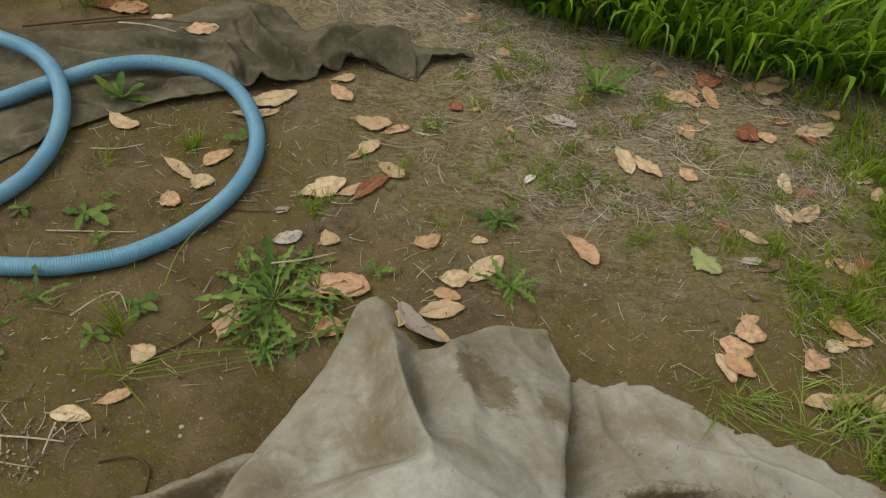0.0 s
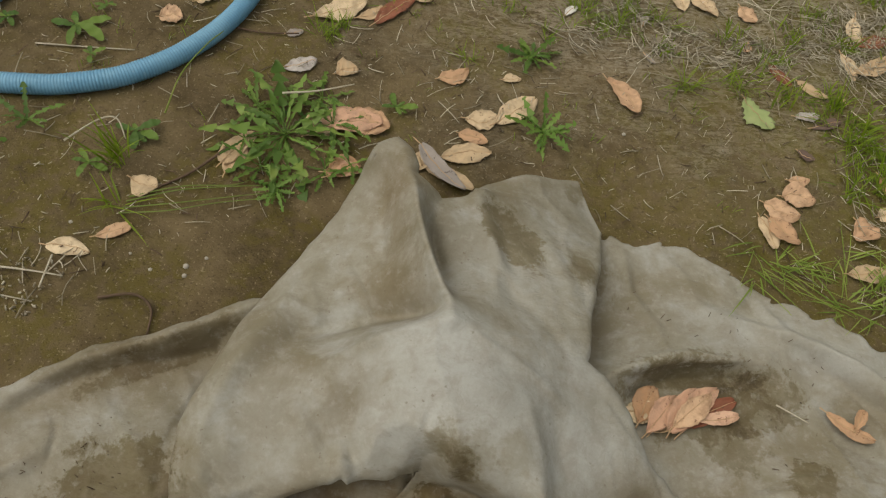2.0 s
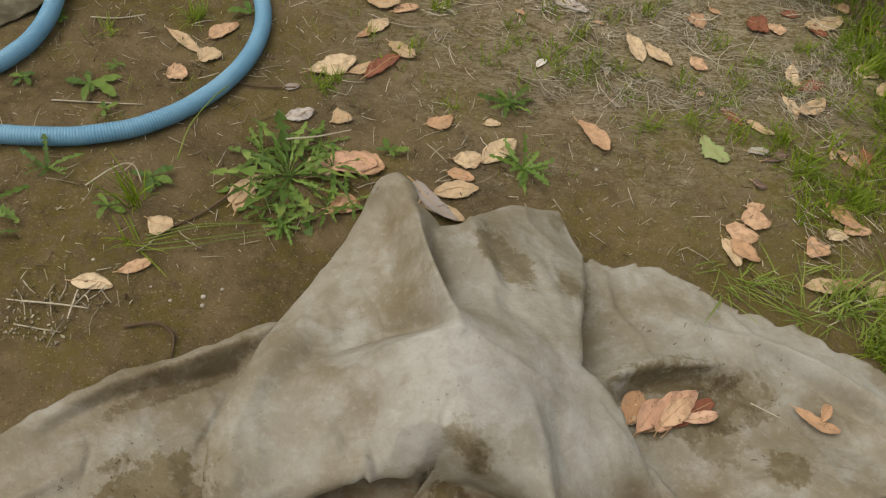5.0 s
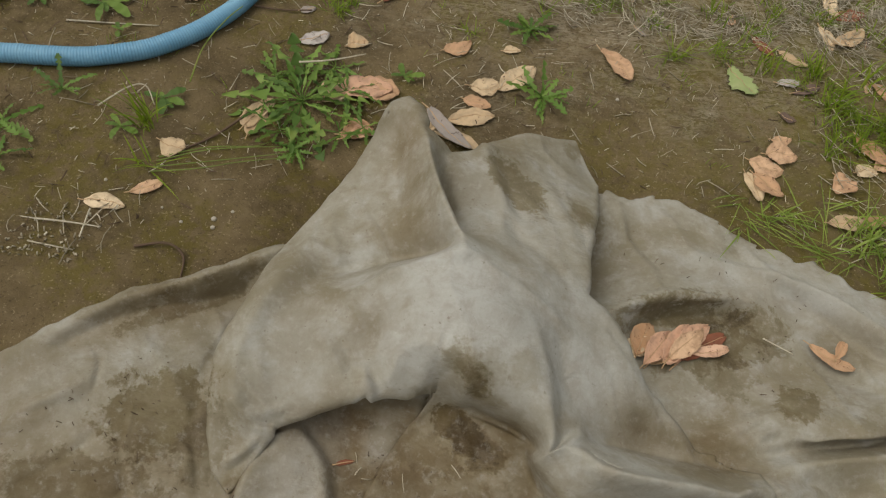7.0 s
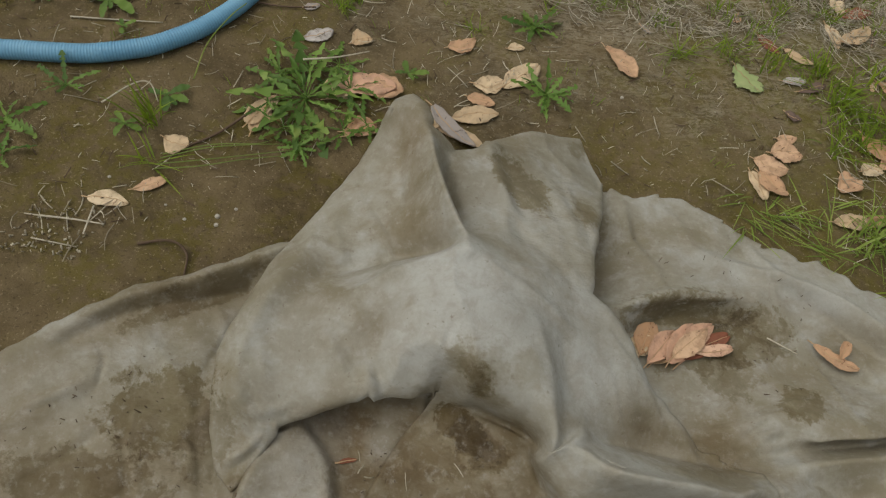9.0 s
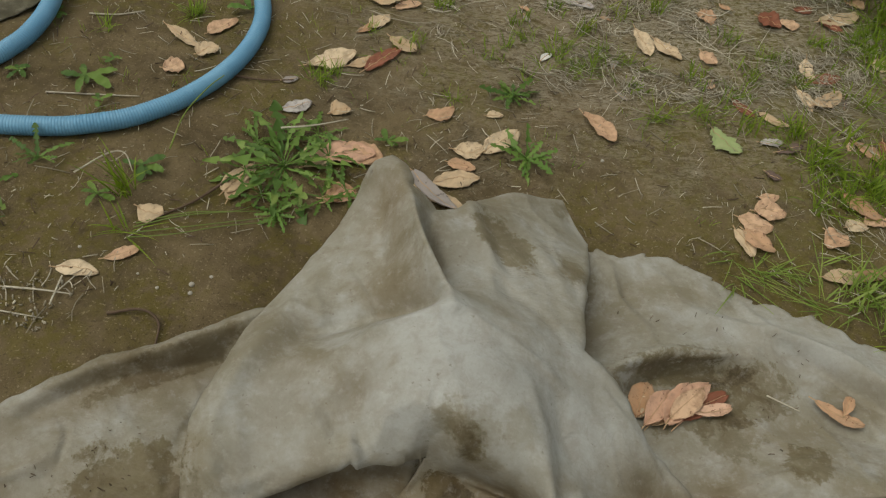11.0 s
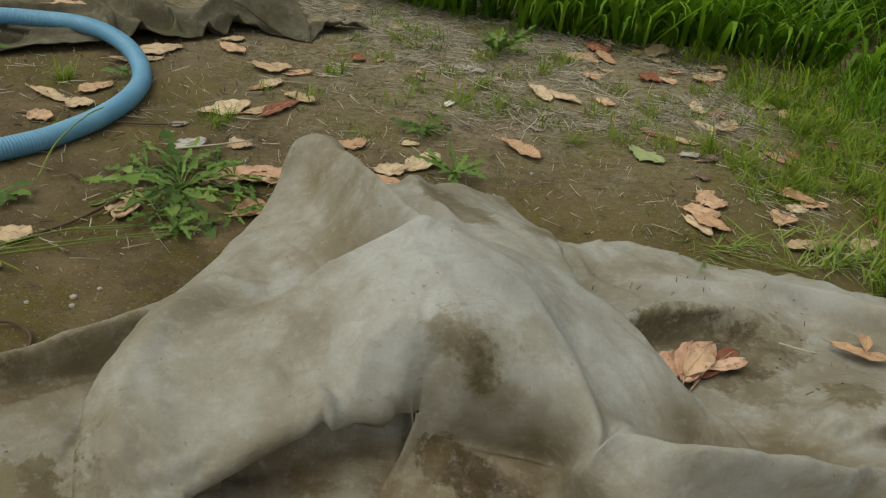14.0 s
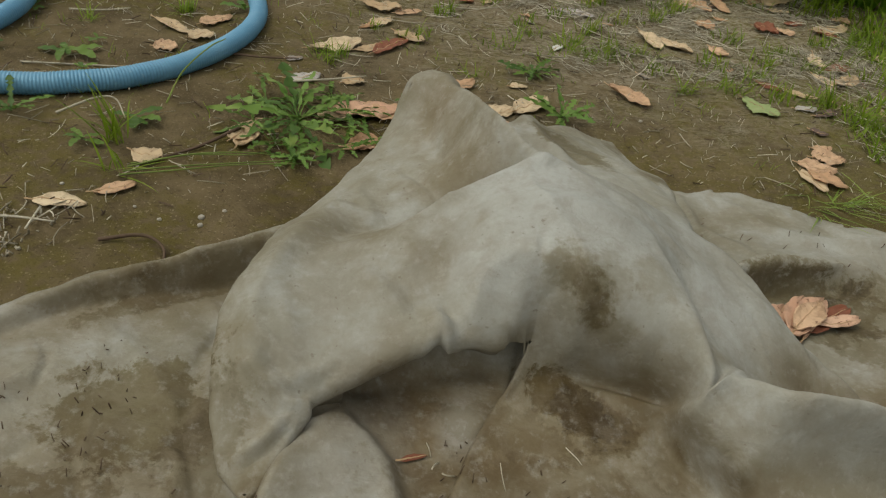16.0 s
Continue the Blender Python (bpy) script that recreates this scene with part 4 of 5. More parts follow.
hold(CANVAS_HELD, (-0.601, 2.701, 0.022), (-0.531, 2.623, 0.022))
# long low folds
hold(CANVAS_HELD, (-1.022, 2.351, 0.014), (-0.813, 2.336, 0.036), (-0.684, 2.353, 0.043), (-0.617, 2.322, 0.04), (-0.687, 2.266, 0.025))
hold(CANVAS_HELD, (-0.961, 2.302, 0.0), (-0.779, 2.332, 0.004), (-0.729, 2.329, 0.004))
hold(CANVAS_HELD, (-1.132, 2.199, 0.022), (-0.964, 2.175, 0.029), (-0.828, 2.201, 0.022))
hold(CANVAS_HELD, (-0.811, 2.096, 0.032), (-0.721, 2.137, 0.036), (-0.58, 2.196, 0.043), (-0.512, 2.165, 0.05))
hold(CANVAS_HELD, (-0.8, 2.094, 0.003), (-0.699, 2.156, 0.003), (-0.578, 2.2, 0.006))
hold(CANVAS_HELD, (-0.74, 2.001, 0.022), (-0.636, 2.066, 0.027), (-0.567, 2.121, 0.022))
hold(CANVAS_HELD, (-1.035, 1.909, 0.022), (-0.942, 1.964, 0.025), (-0.852, 1.959, 0.022))
hold(CANVAS_HELD, (-1.021, 1.772, 0.022), (-0.943, 1.84, 0.022))
# lump and band beside the flap
hold(CANVAS_HELD, (-0.366, 2.462, 0.036), (-0.322, 2.544, 0.065), (-0.258, 2.559, 0.072), (-0.201, 2.568, 0.065))
hold(CANVAS_HELD, (-0.314, 2.57, 0.022), (-0.275, 2.601, 0.022))
hold(CANVAS_HELD, (-0.334, 2.393, 0.036), (-0.267, 2.425, 0.058), (-0.18, 2.458, 0.036))
hold(CANVAS_HELD, (-0.364, 2.395, 0.009), (-0.262, 2.411, 0.009))
hold(CANVAS_HELD, (-0.015, 2.546, 0.022), (0.086, 2.574, 0.029), (0.146, 2.636, 0.022))
FLAP_EDGE = [(-0.249, 2.441, 0.1), (-0.198, 2.516, 0.115), (-0.136, 2.581, 0.105), (-0.079, 2.609, 0.085), (-0.033, 2.532, 0.045), (0.0, 2.425, 0.006), (-0.045, 2.43, 0.008), (-0.096, 2.44, 0.012), (-0.141, 2.447, 0.035), (-0.196, 2.445, 0.075)]
old_canvas = tagged(new("old_canvas"), "rumpled dark olive-brown rotten canvas sheet on soil", "canvas sheet")
cloth("main_sheet", CANVAS_OUTLINE, CANVAS_HELD, 0.006, 0.05, CANVAS, pleats=[(0.02 if max(p[2] for p in c) > 0.025 else -0.024, 0.011, [p[:2] for p in c]) for c in CANVAS_HELD], rim=0.010, seed=31, crumple=0.0045, soft=0, lift=0.004).parent = old_canvas
flap = cloth("turned_up_flap", [p[:2] for p in FLAP_EDGE], [FLAP_EDGE, FLAP_EDGE[:1]], 0.005, 0.1, CANVAS, (), [([(-1, 2), (1, 2), (1, 3), (-1, 3)], 0.5)], rim=0.005, seed=33, crumple=0.003, soft=1)
flap.parent = old_canvas

# ---- the blue hose ----
def build_hose():
    low, high = 0.023, 0.07
    turns = [(-2.1, 1.75, low), (-1.6, 1.5, low), (-1.2, 1.31, low), (-0.90, 1.285, low), (-0.76, 1.31, low), (-0.63, 1.35, low), (-0.525, 1.41, low), (-0.435, 1.51, low), (-0.37, 1.64, low), (-0.345, 1.79, low),
             (-0.37, 1.95, low), (-0.445, 2.075, low + 0.02), (-0.55, 2.16, low + 0.03), (-0.68, 2.195, low + 0.03), (-0.82, 2.175, low + 0.03), (-0.92, 2.115, low + 0.03), (-1.0, 2.04, low + 0.02), (-1.13, 1.88, low + 0.01),
             (-1.35, 1.62, low), (-1.75, 1.5, low), (-2.0, 1.8, low + 0.01), (-1.85, 2.1, low + 0.02), (-1.55, 2.2, high - 0.02), (-1.27, 2.13, high), (-1.15, 2.10, high), (-1.04, 2.03, high),
             (-0.95, 1.925, high - 0.01), (-0.895, 1.80, high - 0.03), (-0.875, 1.68, low + 0.005), (-0.885, 1.58, low), (-0.94, 1.48, low), (-1.08, 1.40, low + 0.01), (-1.4, 1.36, low + 0.04), (-2.2, 1.3, low)]
    c = rounded(turns, 60)
    s = np.concatenate([[0], np.cumsum(np.linalg.norm(np.diff(c, axis=0), axis=1))])
    step = 0.0068 / 4
    q = np.arange(0, s[-1], step)
    p = np.stack([np.interp(q, s, c[:, k]) for k in range(3)], 1)
    p[:, 2] += np.minimum(ground(p[:, 0], p[:, 1]), 0.004)
    r = 0.0218 + np.array([0.0, 0.0012, 0.0018, 0.0012])[np.arange(len(q)) % 4]
    v, f = tube(p, r, 16)
    tagged(link_mesh("hose", v, f, HOSE), "blue corrugated plastic hose coiled on soil", "hose")


build_hose()

# ---- fallen leaves ----
LEAF_WORDS = {"tan": "dry pale tan fallen leaf", "orange": "dry orange-brown fallen leaf", "russet": "dark russet fallen leaf", "grey": "grey crumpled rotten leaf",
              "pink": "dry pinkish-tan fallen leaf", "brown": "dark brown wet fallen leaf", "white": "bleached white leaf scrap", "green": "fresh green fallen leaf with lobed edge"}


def leaf(x, y, length, angle, width, colour, z=None, curl=None, tilt=(0, 0), where="on soil"):
    """A fallen leaf with its stalk, lying at (x, y)."""
    n, m = 19, 9
    k = rng.uniform(size=12)
    t = np.linspace(0, 1, n)[:, None]
    s = np.linspace(-1, 1, m)[None, :]
    shape = np.sin(np.pi * np.clip(t * 0.96 + 0.02, 0, 1) ** (0.75 + 0.5 * k[0])) ** (0.5 + 0.35 * k[8])
    half = 0.5 * width * shape * np.where(s < 0, 0.8 + 0.4 * k[9], 1.2 - 0.4 * k[9])
    jag = 1 + np.abs(s) ** 4 * (0.05 * rng.uniform(-1, 0.6, (n, 1)) + 0.03 * np.sin(t * 19 + 9 * k[1]) + 0.025 * np.sin(t * 41 + 7 * k[2] + 3 * s))
    if colour == "green":
        jag = jag + 0.16 * np.sin(t * 15) + 0.1 * np.sign(np.sin(t * 44))
    curl = 0.06 + 0.5 * k[3] ** 2 if curl is None else curl
    bend = (k[4] - 0.5) * 0.5
    roll = curl * 1.5 * s
    px = (t - 0.5) * length + 0 * s
    py = half * jag * np.sin(roll) / (roll + 1e-9) * s + bend * width * np.sin(np.pi * t)
    pz = half * (1 - np.cos(roll)) / (np.abs(roll) + 1e-9) * np.abs(s) * (0.7 + 0.6 * np.sin(3.1 * t + 5 * k[5]))
    pz = pz + (k[6] - 0.35) * 0.3 * length * (t - 0.4 - 0.3 * k[10]) ** 2 + 0.035 * width * np.sin(9 * t + 4 * s + 9 * k[7]) + 0.03 * width * np.sin(23 * t - 7 * s + 5 * k[11]) - 0.02 * width * (1 - np.abs(s)) ** 6
    v = np.stack([px, py, pz], 2).reshape(-1, 3)
    v[:, 2] -= v[:, 2].min()
    v[:, 2] += tilt[0] * (v[:, 0] + length / 2) + tilt[1] * (v[:, 1] + width / 2)
    f = [(i * m + j, (i + 1) * m + j, (i + 1) * m + j + 1, i * m + j + 1) for i in range(n - 1) for j in range(m - 1)]
    ob = link_mesh("leaf", v, f, LEAF[colour])
    ob.modifiers.new("thickness", "SOLIDIFY").thickness = 0.0009
    mid = v.reshape(n, m, 3)[:, m // 2]
    rib = np.vstack([mid[0] + (-0.16 * length, 0.04 * length * (k[0] - 0.5), 0.002), mid + (0, 0, 0.0004)])
    rv, rf = tube(rib, np.linspace(0.0014, 0.0005, len(rib)), 5)
    part("stalk", rv, rf, STALK, ob)
    gz = float(ground(x, y)) + 0.003 if z is None else z
    ob.matrix_basis = pose(x, y, gz, 0, 0, angle)
    return tagged(ob, LEAF_WORDS[colour] + " lying " + where, "leaf", "fallen leaves")


leaf(-0.768, 2.483, 0.112, 25, 0.081, "orange")
leaf(-0.923, 2.503, 0.074, 46, 0.047, "tan")
leaf(-1.131, 2.519, 0.093, 36, 0.070, "russet")
leaf(-1.054, 2.525, 0.125, 25, 0.086, "orange")
leaf(-1.028, 2.534, 0.100, -20, 0.048, "russet")
leaf(-0.775, 1.938, 0.106, -16, 0.054, "tan")
leaf(-0.406, 2.190, 0.154, 45, 0.074, "tan")
leaf(-0.430, 2.098, 0.140, 25, 0.046, "tan")
leaf(-0.232, 2.369, 0.076, 40, 0.043, "tan")
leaf(-0.214, 2.281, 0.104, -37, 0.062, "orange")
leaf(-0.078, 2.167, 0.110, 10, 0.072, "tan")
leaf(0.001, 2.155, 0.082, 35, 0.040, "orange")
leaf(-0.089, 1.997, 0.056, 63, 0.030, "orange")
leaf(-0.059, 2.049, 0.089, 68, 0.054, "tan")
leaf(0.030, 1.962, 0.090, -24, 0.055, "tan")
leaf(-0.004, 1.877, 0.145, 62, 0.048, "russet")
leaf(-0.135, 1.827, 0.146, 44, 0.076, "tan")
leaf(-0.060, 1.846, 0.076, 50, 0.039, "tan")
leaf(-0.211, 1.712, 0.041, 37, 0.026, "grey")
leaf(-0.535, 1.782, 0.122, -28, 0.041, "tan")
leaf(-0.450, 1.859, 0.099, 60, 0.050, "orange")
leaf(-0.445, 1.743, 0.063, 49, 0.059, "tan")
leaf(-0.497, 1.645, 0.053, 22, 0.063, "orange")
leaf(-0.163, 1.617, 0.082, 40, 0.049, "grey")
leaf(-0.053, 1.635, 0.055, 39, 0.056, "tan")
leaf(0.190, 1.715, 0.080, 40, 0.055, "orange")
leaf(0.600, 1.794, 0.121, -40, 0.065, "orange")
leaf(0.990, 2.022, 0.092, -45, 0.036, "russet")
leaf(1.080, 2.002, 0.087, -23, 0.036, "tan")
leaf(1.175, 2.124, 0.097, -71, 0.042, "tan")
leaf(1.241, 2.154, 0.133, 48, 0.050, "tan")
leaf(1.248, 2.251, 0.117, 31, 0.050, "russet")
leaf(0.697, 2.225, 0.125, -65, 0.063, "tan")
leaf(0.775, 2.226, 0.114, -42, 0.057, "tan")
leaf(0.892, 2.443, 0.060, 10, 0.087, "orange")
leaf(0.896, 2.222, 0.065, -45, 0.057, "orange")
leaf(1.094, 2.489, 0.078, -24, 0.100, "russet")
leaf(1.159, 2.506, 0.065, 6, 0.058, "orange")
leaf(1.328, 2.604, 0.167, 36, 0.067, "tan")
leaf(1.394, 2.706, 0.059, -22, 0.061, "orange")
leaf(1.443, 2.389, 0.084, -1, 0.062, "tan")
leaf(0.814, 2.776, 0.078, 25, 0.041, "orange")
leaf(0.859, 2.657, 0.096, 36, 0.064, "orange")
leaf(0.916, 2.637, 0.084, -58, 0.050, "orange")
leaf(0.980, 2.675, 0.123, -73, 0.048, "orange")
leaf(0.980, 2.805, 0.094, -14, 0.102, "russet")
leaf(1.048, 2.891, 0.067, 43, 0.047, "tan")
leaf(1.131, 2.803, 0.103, 50, 0.044, "orange")
leaf(1.164, 2.904, 0.082, 25, 0.052, "orange")
leaf(1.208, 2.822, 0.168, 44, 0.090, "tan")
leaf(1.193, 2.726, 0.092, 28, 0.043, "tan")
leaf(0.089, 2.909, 0.088, 27, 0.052, "orange")
leaf(0.251, 2.704, 0.054, 9, 0.053, "orange")
leaf(0.328, 1.749, 0.047, 25, 0.029, "tan")
leaf(0.285, 1.601, 0.077, 22, 0.065, "tan")
leaf(0.359, 1.652, 0.133, 56, 0.064, "tan")
leaf(0.280, 1.536, 0.069, -4, 0.041, "orange")
leaf(0.278, 1.481, 0.115, 26, 0.060, "tan")
leaf(0.203, 1.432, 0.068, -44, 0.045, "tan")
leaf(0.259, 1.404, 0.111, -12, 0.040, "tan")
leaf(-0.044, 1.459, 0.099, 44, 0.064, "tan")
leaf(0.038, 1.495, 0.107, 4, 0.082, "orange")
leaf(-0.204, 1.321, 0.115, 91, 0.047, "tan")
leaf(0.031, 1.354, 0.081, 43, 0.056, "orange")
leaf(-0.347, 1.183, 0.060, -4, 0.058, "tan")
leaf(-0.349, 1.055, 0.071, 41, 0.033, "orange")
leaf(-0.412, 0.989, 0.085, 6, 0.042, "tan")
leaf(1.044, 1.683, 0.055, 20, 0.033, "orange")
leaf(1.043, 1.625, 0.083, 13, 0.073, "orange")
leaf(1.005, 1.578, 0.084, -11, 0.066, "orange")
leaf(1.011, 1.520, 0.087, -35, 0.056, "orange")
leaf(0.973, 1.501, 0.084, -64, 0.043, "tan")
leaf(1.204, 1.589, 0.062, -35, 0.076, "orange")
leaf(1.261, 1.646, 0.059, 21, 0.044, "tan")
leaf(1.317, 1.675, 0.080, 20, 0.052, "orange")
leaf(1.200, 1.465, 0.097, 22, 0.051, "tan")
leaf(1.276, 1.490, 0.103, 26, 0.035, "orange")
leaf(1.336, 1.951, 0.096, -38, 0.050, "orange")
leaf(1.063, 1.896, 0.068, 20, 0.033, "grey")
leaf(1.113, 1.888, 0.090, 35, 0.036, "brown")
leaf(0.484, 2.357, 0.113, -8, 0.056, "grey")
leaf(1.061, 1.766, 0.045, -18, 0.031, "brown")
leaf(0.428, 2.050, 0.048, 58, 0.024, "white")
leaf(1.368, 1.935, 0.073, -43, 0.044, "orange")
leaf(0.153, 2.334, 0.053, -41, 0.050, "russet")
leaf(1.213, 2.627, 0.066, -155, 0.042, "russet")
leaf(0.001, 1.486, 0.150, 15, 0.075, "pink")
leaf(-0.201, 1.334, 0.110, 70, 0.050, "tan")
leaf(0.032, 1.353, 0.085, 20, 0.045, "pink")
leaf(-0.046, 1.443, 0.080, 40, 0.045, "tan")
leaf(0.236, 1.418, 0.150, -35, 0.046, "grey", 0.022)
leaf(0.192, 1.438, 0.070, 75, 0.050, "tan")
leaf(0.94, 1.86, 0.105, -45, 0.068, "green")
# on the tarpaulin
for k, (colour, dx, dy, turn) in enumerate([("tan", -0.045, -0.01, 20), ("orange", -0.03, 0.0, 75), ("pink", 0.0, -0.012, 62), ("tan", 0.018, 0.0, 58), ("pink", 0.04, 0.006, 66), ("orange", 0.058, 0.012, 52), ("pink", 0.075, 0.02, 60), ("russet", 0.092, 0.02, 38), ("pink", 0.11, 0.012, 22)]):
    x, y = 0.785 + dx, 1.02 + dy
    leaf(x, y, rng.uniform(0.1, 0.135) if 1 < k < 8 else 0.085, turn, rng.uniform(0.042, 0.055) if k < 8 else 0.03, colour, float(on_tarpaulin(x, y)) + 0.004 + 0.004 * (k % 3), rng.uniform(0.3, 0.5), (0.02, rng.uniform(-0.1, 0.25)), "on a wet stained tarpaulin")
leaf(0.235, 0.6, 0.035, 25, 0.01, "russet", float(on_tarpaulin(0.235, 0.6)) + 0.003, 0.4, (0, 0), "on the tarpaulin")
leaf(1.162, 1.098, 0.05, 65, 0.026, "orange", 0.016, 0.5, (0, 0.1), "on a wet stained tarpaulin")
leaf(1.145, 1.08, 0.10, -18, 0.035, "orange", 0.012, 0.5, (0, 0), "on a wet stained tarpaulin")

for x, y in [(1.3, 2.55), (1.48, 2.32), (1.38, 1.98), (1.55, 2.05), (1.28, 1.72), (1.47, 1.62), (1.62, 1.78), (1.58, 1.42), (1.4, 1.38), (1.68, 2.4), (1.2, 2.28), (1.72, 2.1), (1.5, 2.62), (1.36, 1.5)]:
    leaf(x, y, rng.uniform(0.06, 0.11), rng.uniform(0, 360), rng.uniform(0.035, 0.055), rng.choice(["tan", "orange", "tan", "russet", "pink"]), None, None, (0.05, 0.05), "in grass beside the path")


# scraps of leaf on the straw
for _ in range(22):
    x, y = rng.uniform(0.1, 1.45), rng.uniform(1.95, 2.95)
    leaf(x, y, rng.uniform(0.025, 0.055), rng.uniform(0, 360), rng.uniform(0.014, 0.028), rng.choice(["tan", "grey", "brown", "orange", "white"]), None, None, (0, 0), "among dry straw")


# ---- weeds and tufts ----
def rosette(x, y, count, size, label, material=WEED, toothed=True, rise=0.35, name="weed_rosette", petiole=0.0):
    """A flat weed: toothed leaves all round its heart, each a part."""
    base = new(name)
    base.location = (x, y, float(ground(x, y)))
    for i in range(count):
        a = 2 * math.pi * (i * 0.382 + rng.uniform(-0.05, 0.05))
        ln = size * rng.uniform(0.4, 1.0)
        n = 46
        t = np.linspace(0, 1, n)
        if toothed:
            lobes, start = rng.uniform(4.2, 6.5), rng.uniform()
            uneven = rng.uniform(0.45, 1.1, 12)
            wide = ln * rng.uniform(0.14, 0.22) * np.clip(t - petiole * 0.6, 0, 1) ** 0.6 * np.clip(1.02 - t, 0, 1) ** 0.3
            sides = [0.0013 + wide * uneven[np.floor(t * lobes + start + 1 + shift).astype(int)] * (0.07 + 0.93 * np.minimum(1, 1.25 * (1 - (t * lobes + start + shift) % 1.0))) for shift in (0, rng.uniform(-0.12, 0.12))]
            back = 0.4
        else:
            half = ln * 0.15 * np.sin(np.pi * np.clip(t * 0.93 + 0.05, 0, 1) ** 1.6) ** 0.8 * rng.uniform(0.7, 1.2) + 0.0016
            sides, back = [half, half], 0.0
        up = ln * (math.sin(rise * rng.uniform(0.3, 1.7)) * t - 0.32 * rng.uniform(0.5, 1.3) * t ** 2) + 0.004
        side = rng.uniform(-0.25, 0.25) * ln * t ** 2
        wave = 0.02 * ln * np.sin(t * 20 + rng.uniform(0, 6))
        v = np.stack([np.stack([t * ln - back * w, side + k * w, np.maximum(up, 0.004) + (0.22 * w + wave if k else 0)], 1) for k, w in ((-1, sides[0]), (0, 0 * t), (1, sides[1]))], 1).reshape(-1, 3)
        f = [(3 * j + k, 3 * j + k + 1, 3 * j + k + 4, 3 * j + k + 3) for j in range(n - 1) for k in (0, 1)]
        ob = part("leaf_blade", v, f, PALE_WEED if toothed and rng.uniform() < 0.3 else material, base)
        ob.matrix_basis = pose(0, 0, rng.uniform(0, 0.012), rng.uniform(-34, 34) if toothed else 0, 0, math.degrees(a))
    return tagged(base, label, "weed", "weeds")


def tuft(x, y, count, height, label, material=SHORT_GRASS, width=0.003, spread_by=0.02, lean=0.9):
    items = []
    for _ in range(count):
        a = rng.uniform(0, 2 * math.pi)
        r = spread_by * rng.uniform() ** 0.5
        b = rng.uniform(0, 2 * math.pi)
        items.append(((r * math.cos(b), r * math.sin(b), -0.002), (math.cos(a), math.sin(a)), height * rng.uniform(0.5, 1.15), width * rng.uniform(0.7, 1.2), rng.uniform(0.3, 1.2) if lean > 0.5 else rng.uniform(0.9, 1.4), rng.uniform(0.5, 1.5)))
    v, f = many_blades(items)
    ob = link_mesh("grass_tuft", v, f, material)
    ob.location = (x, y, float(ground(x, y)))
    return tagged(ob, label, "grass", "grass tufts")


for x, y, count, size in [(-0.12, 1.40, 30, 0.19), (-0.01, 1.34, 9, 0.08), (-0.2, 1.36, 9, 0.08), (-0.14, 1.49, 9, 0.09), (-0.03, 1.46, 11, 0.11), (-0.2, 1.45, 11, 0.11), (-0.08, 1.53, 8, 0.09), (0.04, 1.37, 8, 0.09), (-0.14, 1.3, 10, 0.10)]:
    rosette(x, y, count, size, "low dandelion-like weed with toothed green leaves", rise=0.34, petiole=0.3)
rosette(-0.09, 1.26, 18, 0.075, "flat light green weed with toothed leaves", PALE_WEED, rise=0.4)
rosette(0.36, 1.84, 18, 0.10, "dark green weed with narrow toothed leaves")
rosette(0.43, 1.61, 18, 0.10, "light green young weed beside dry leaves", PALE_WEED, rise=0.6)
rosette(0.59, 2.58, 24, 0.16, "light green dandelion plant in dry grass", PALE_WEED, rise=0.95)
rosette(-0.83, 2.03, 10, 0.10, "small upright weed with smooth green leaves", WEED, False, 1.0)
rosette(-0.68, 1.54, 7, 0.085, "small weed with smooth green leaves", WEED, False)
rosette(-0.84, 1.51, 6, 0.045, "tiny green seedling on bare soil", WEED, False)
rosette(-0.64, 1.25, 8, 0.09, "small weed with lobed green leaves", WEED, rise=0.6)
rosette(-0.71, 1.12, 7, 0.10, "small weed with lobed green leaves", WEED, rise=0.5)
rosette(-0.67, 1.03, 7, 0.08, "small weed with lobed green leaves", WEED, rise=0.5)
rosette(-0.41, 1.96, 5, 0.07, "small light green weed beside the hose", PALE_WEED, False, 0.8)
rosette(-0.42, 1.30, 6, 0.06, "tiny green seedling on bare soil", WEED, False)
rosette(0.09, 1.56, 6, 0.05, "tiny green seedling on bare soil", WEED, False)
rosette(-0.87, 1.76, 6, 0.045, "tiny green seedling on bare soil", WEED, False)
rosette(-0.61, 1.47, 5, 0.035, "tiny green seedling on bare soil", WEED, False)
rosette(-0.65, 1.63, 5, 0.035, "tiny green seedling on bare soil", WEED, False)
rosette(-0.47, 1.19, 5, 0.045, "tiny green seedling on bare soil", WEED, False)
tuft(-0.54, 1.89, 60, 0.08, "short bright green grass tuft inside the hose loop")
tuft(-0.73, 1.75, 25, 0.06, "small sparse grass tuft on soil")
tuft(-0.13, 1.75, 60, 0.075, "short green grass tuft under a dry leaf", spread_by=0.04)
tuft(-0.42, 1.22, 30, 0.15, "grass tuft with long thin upright blades", width=0.0042, lean=0.2)
tuft(-0.38, 1.12, 12, 0.16, "grass tuft with long thin leaning blades", width=0.004)
tuft(0.75, 1.89, 30, 0.12, "small tuft of long grass blades")
tuft(0.21, 1.79, 15, 0.05, "small sparse grass tuft on soil")
tuft(-0.07, 2.0, 20, 0.05, "small sparse grass tuft on soil")
tuft(-0.02, 1.89, 15, 0.05, "small sparse grass tuft on soil")


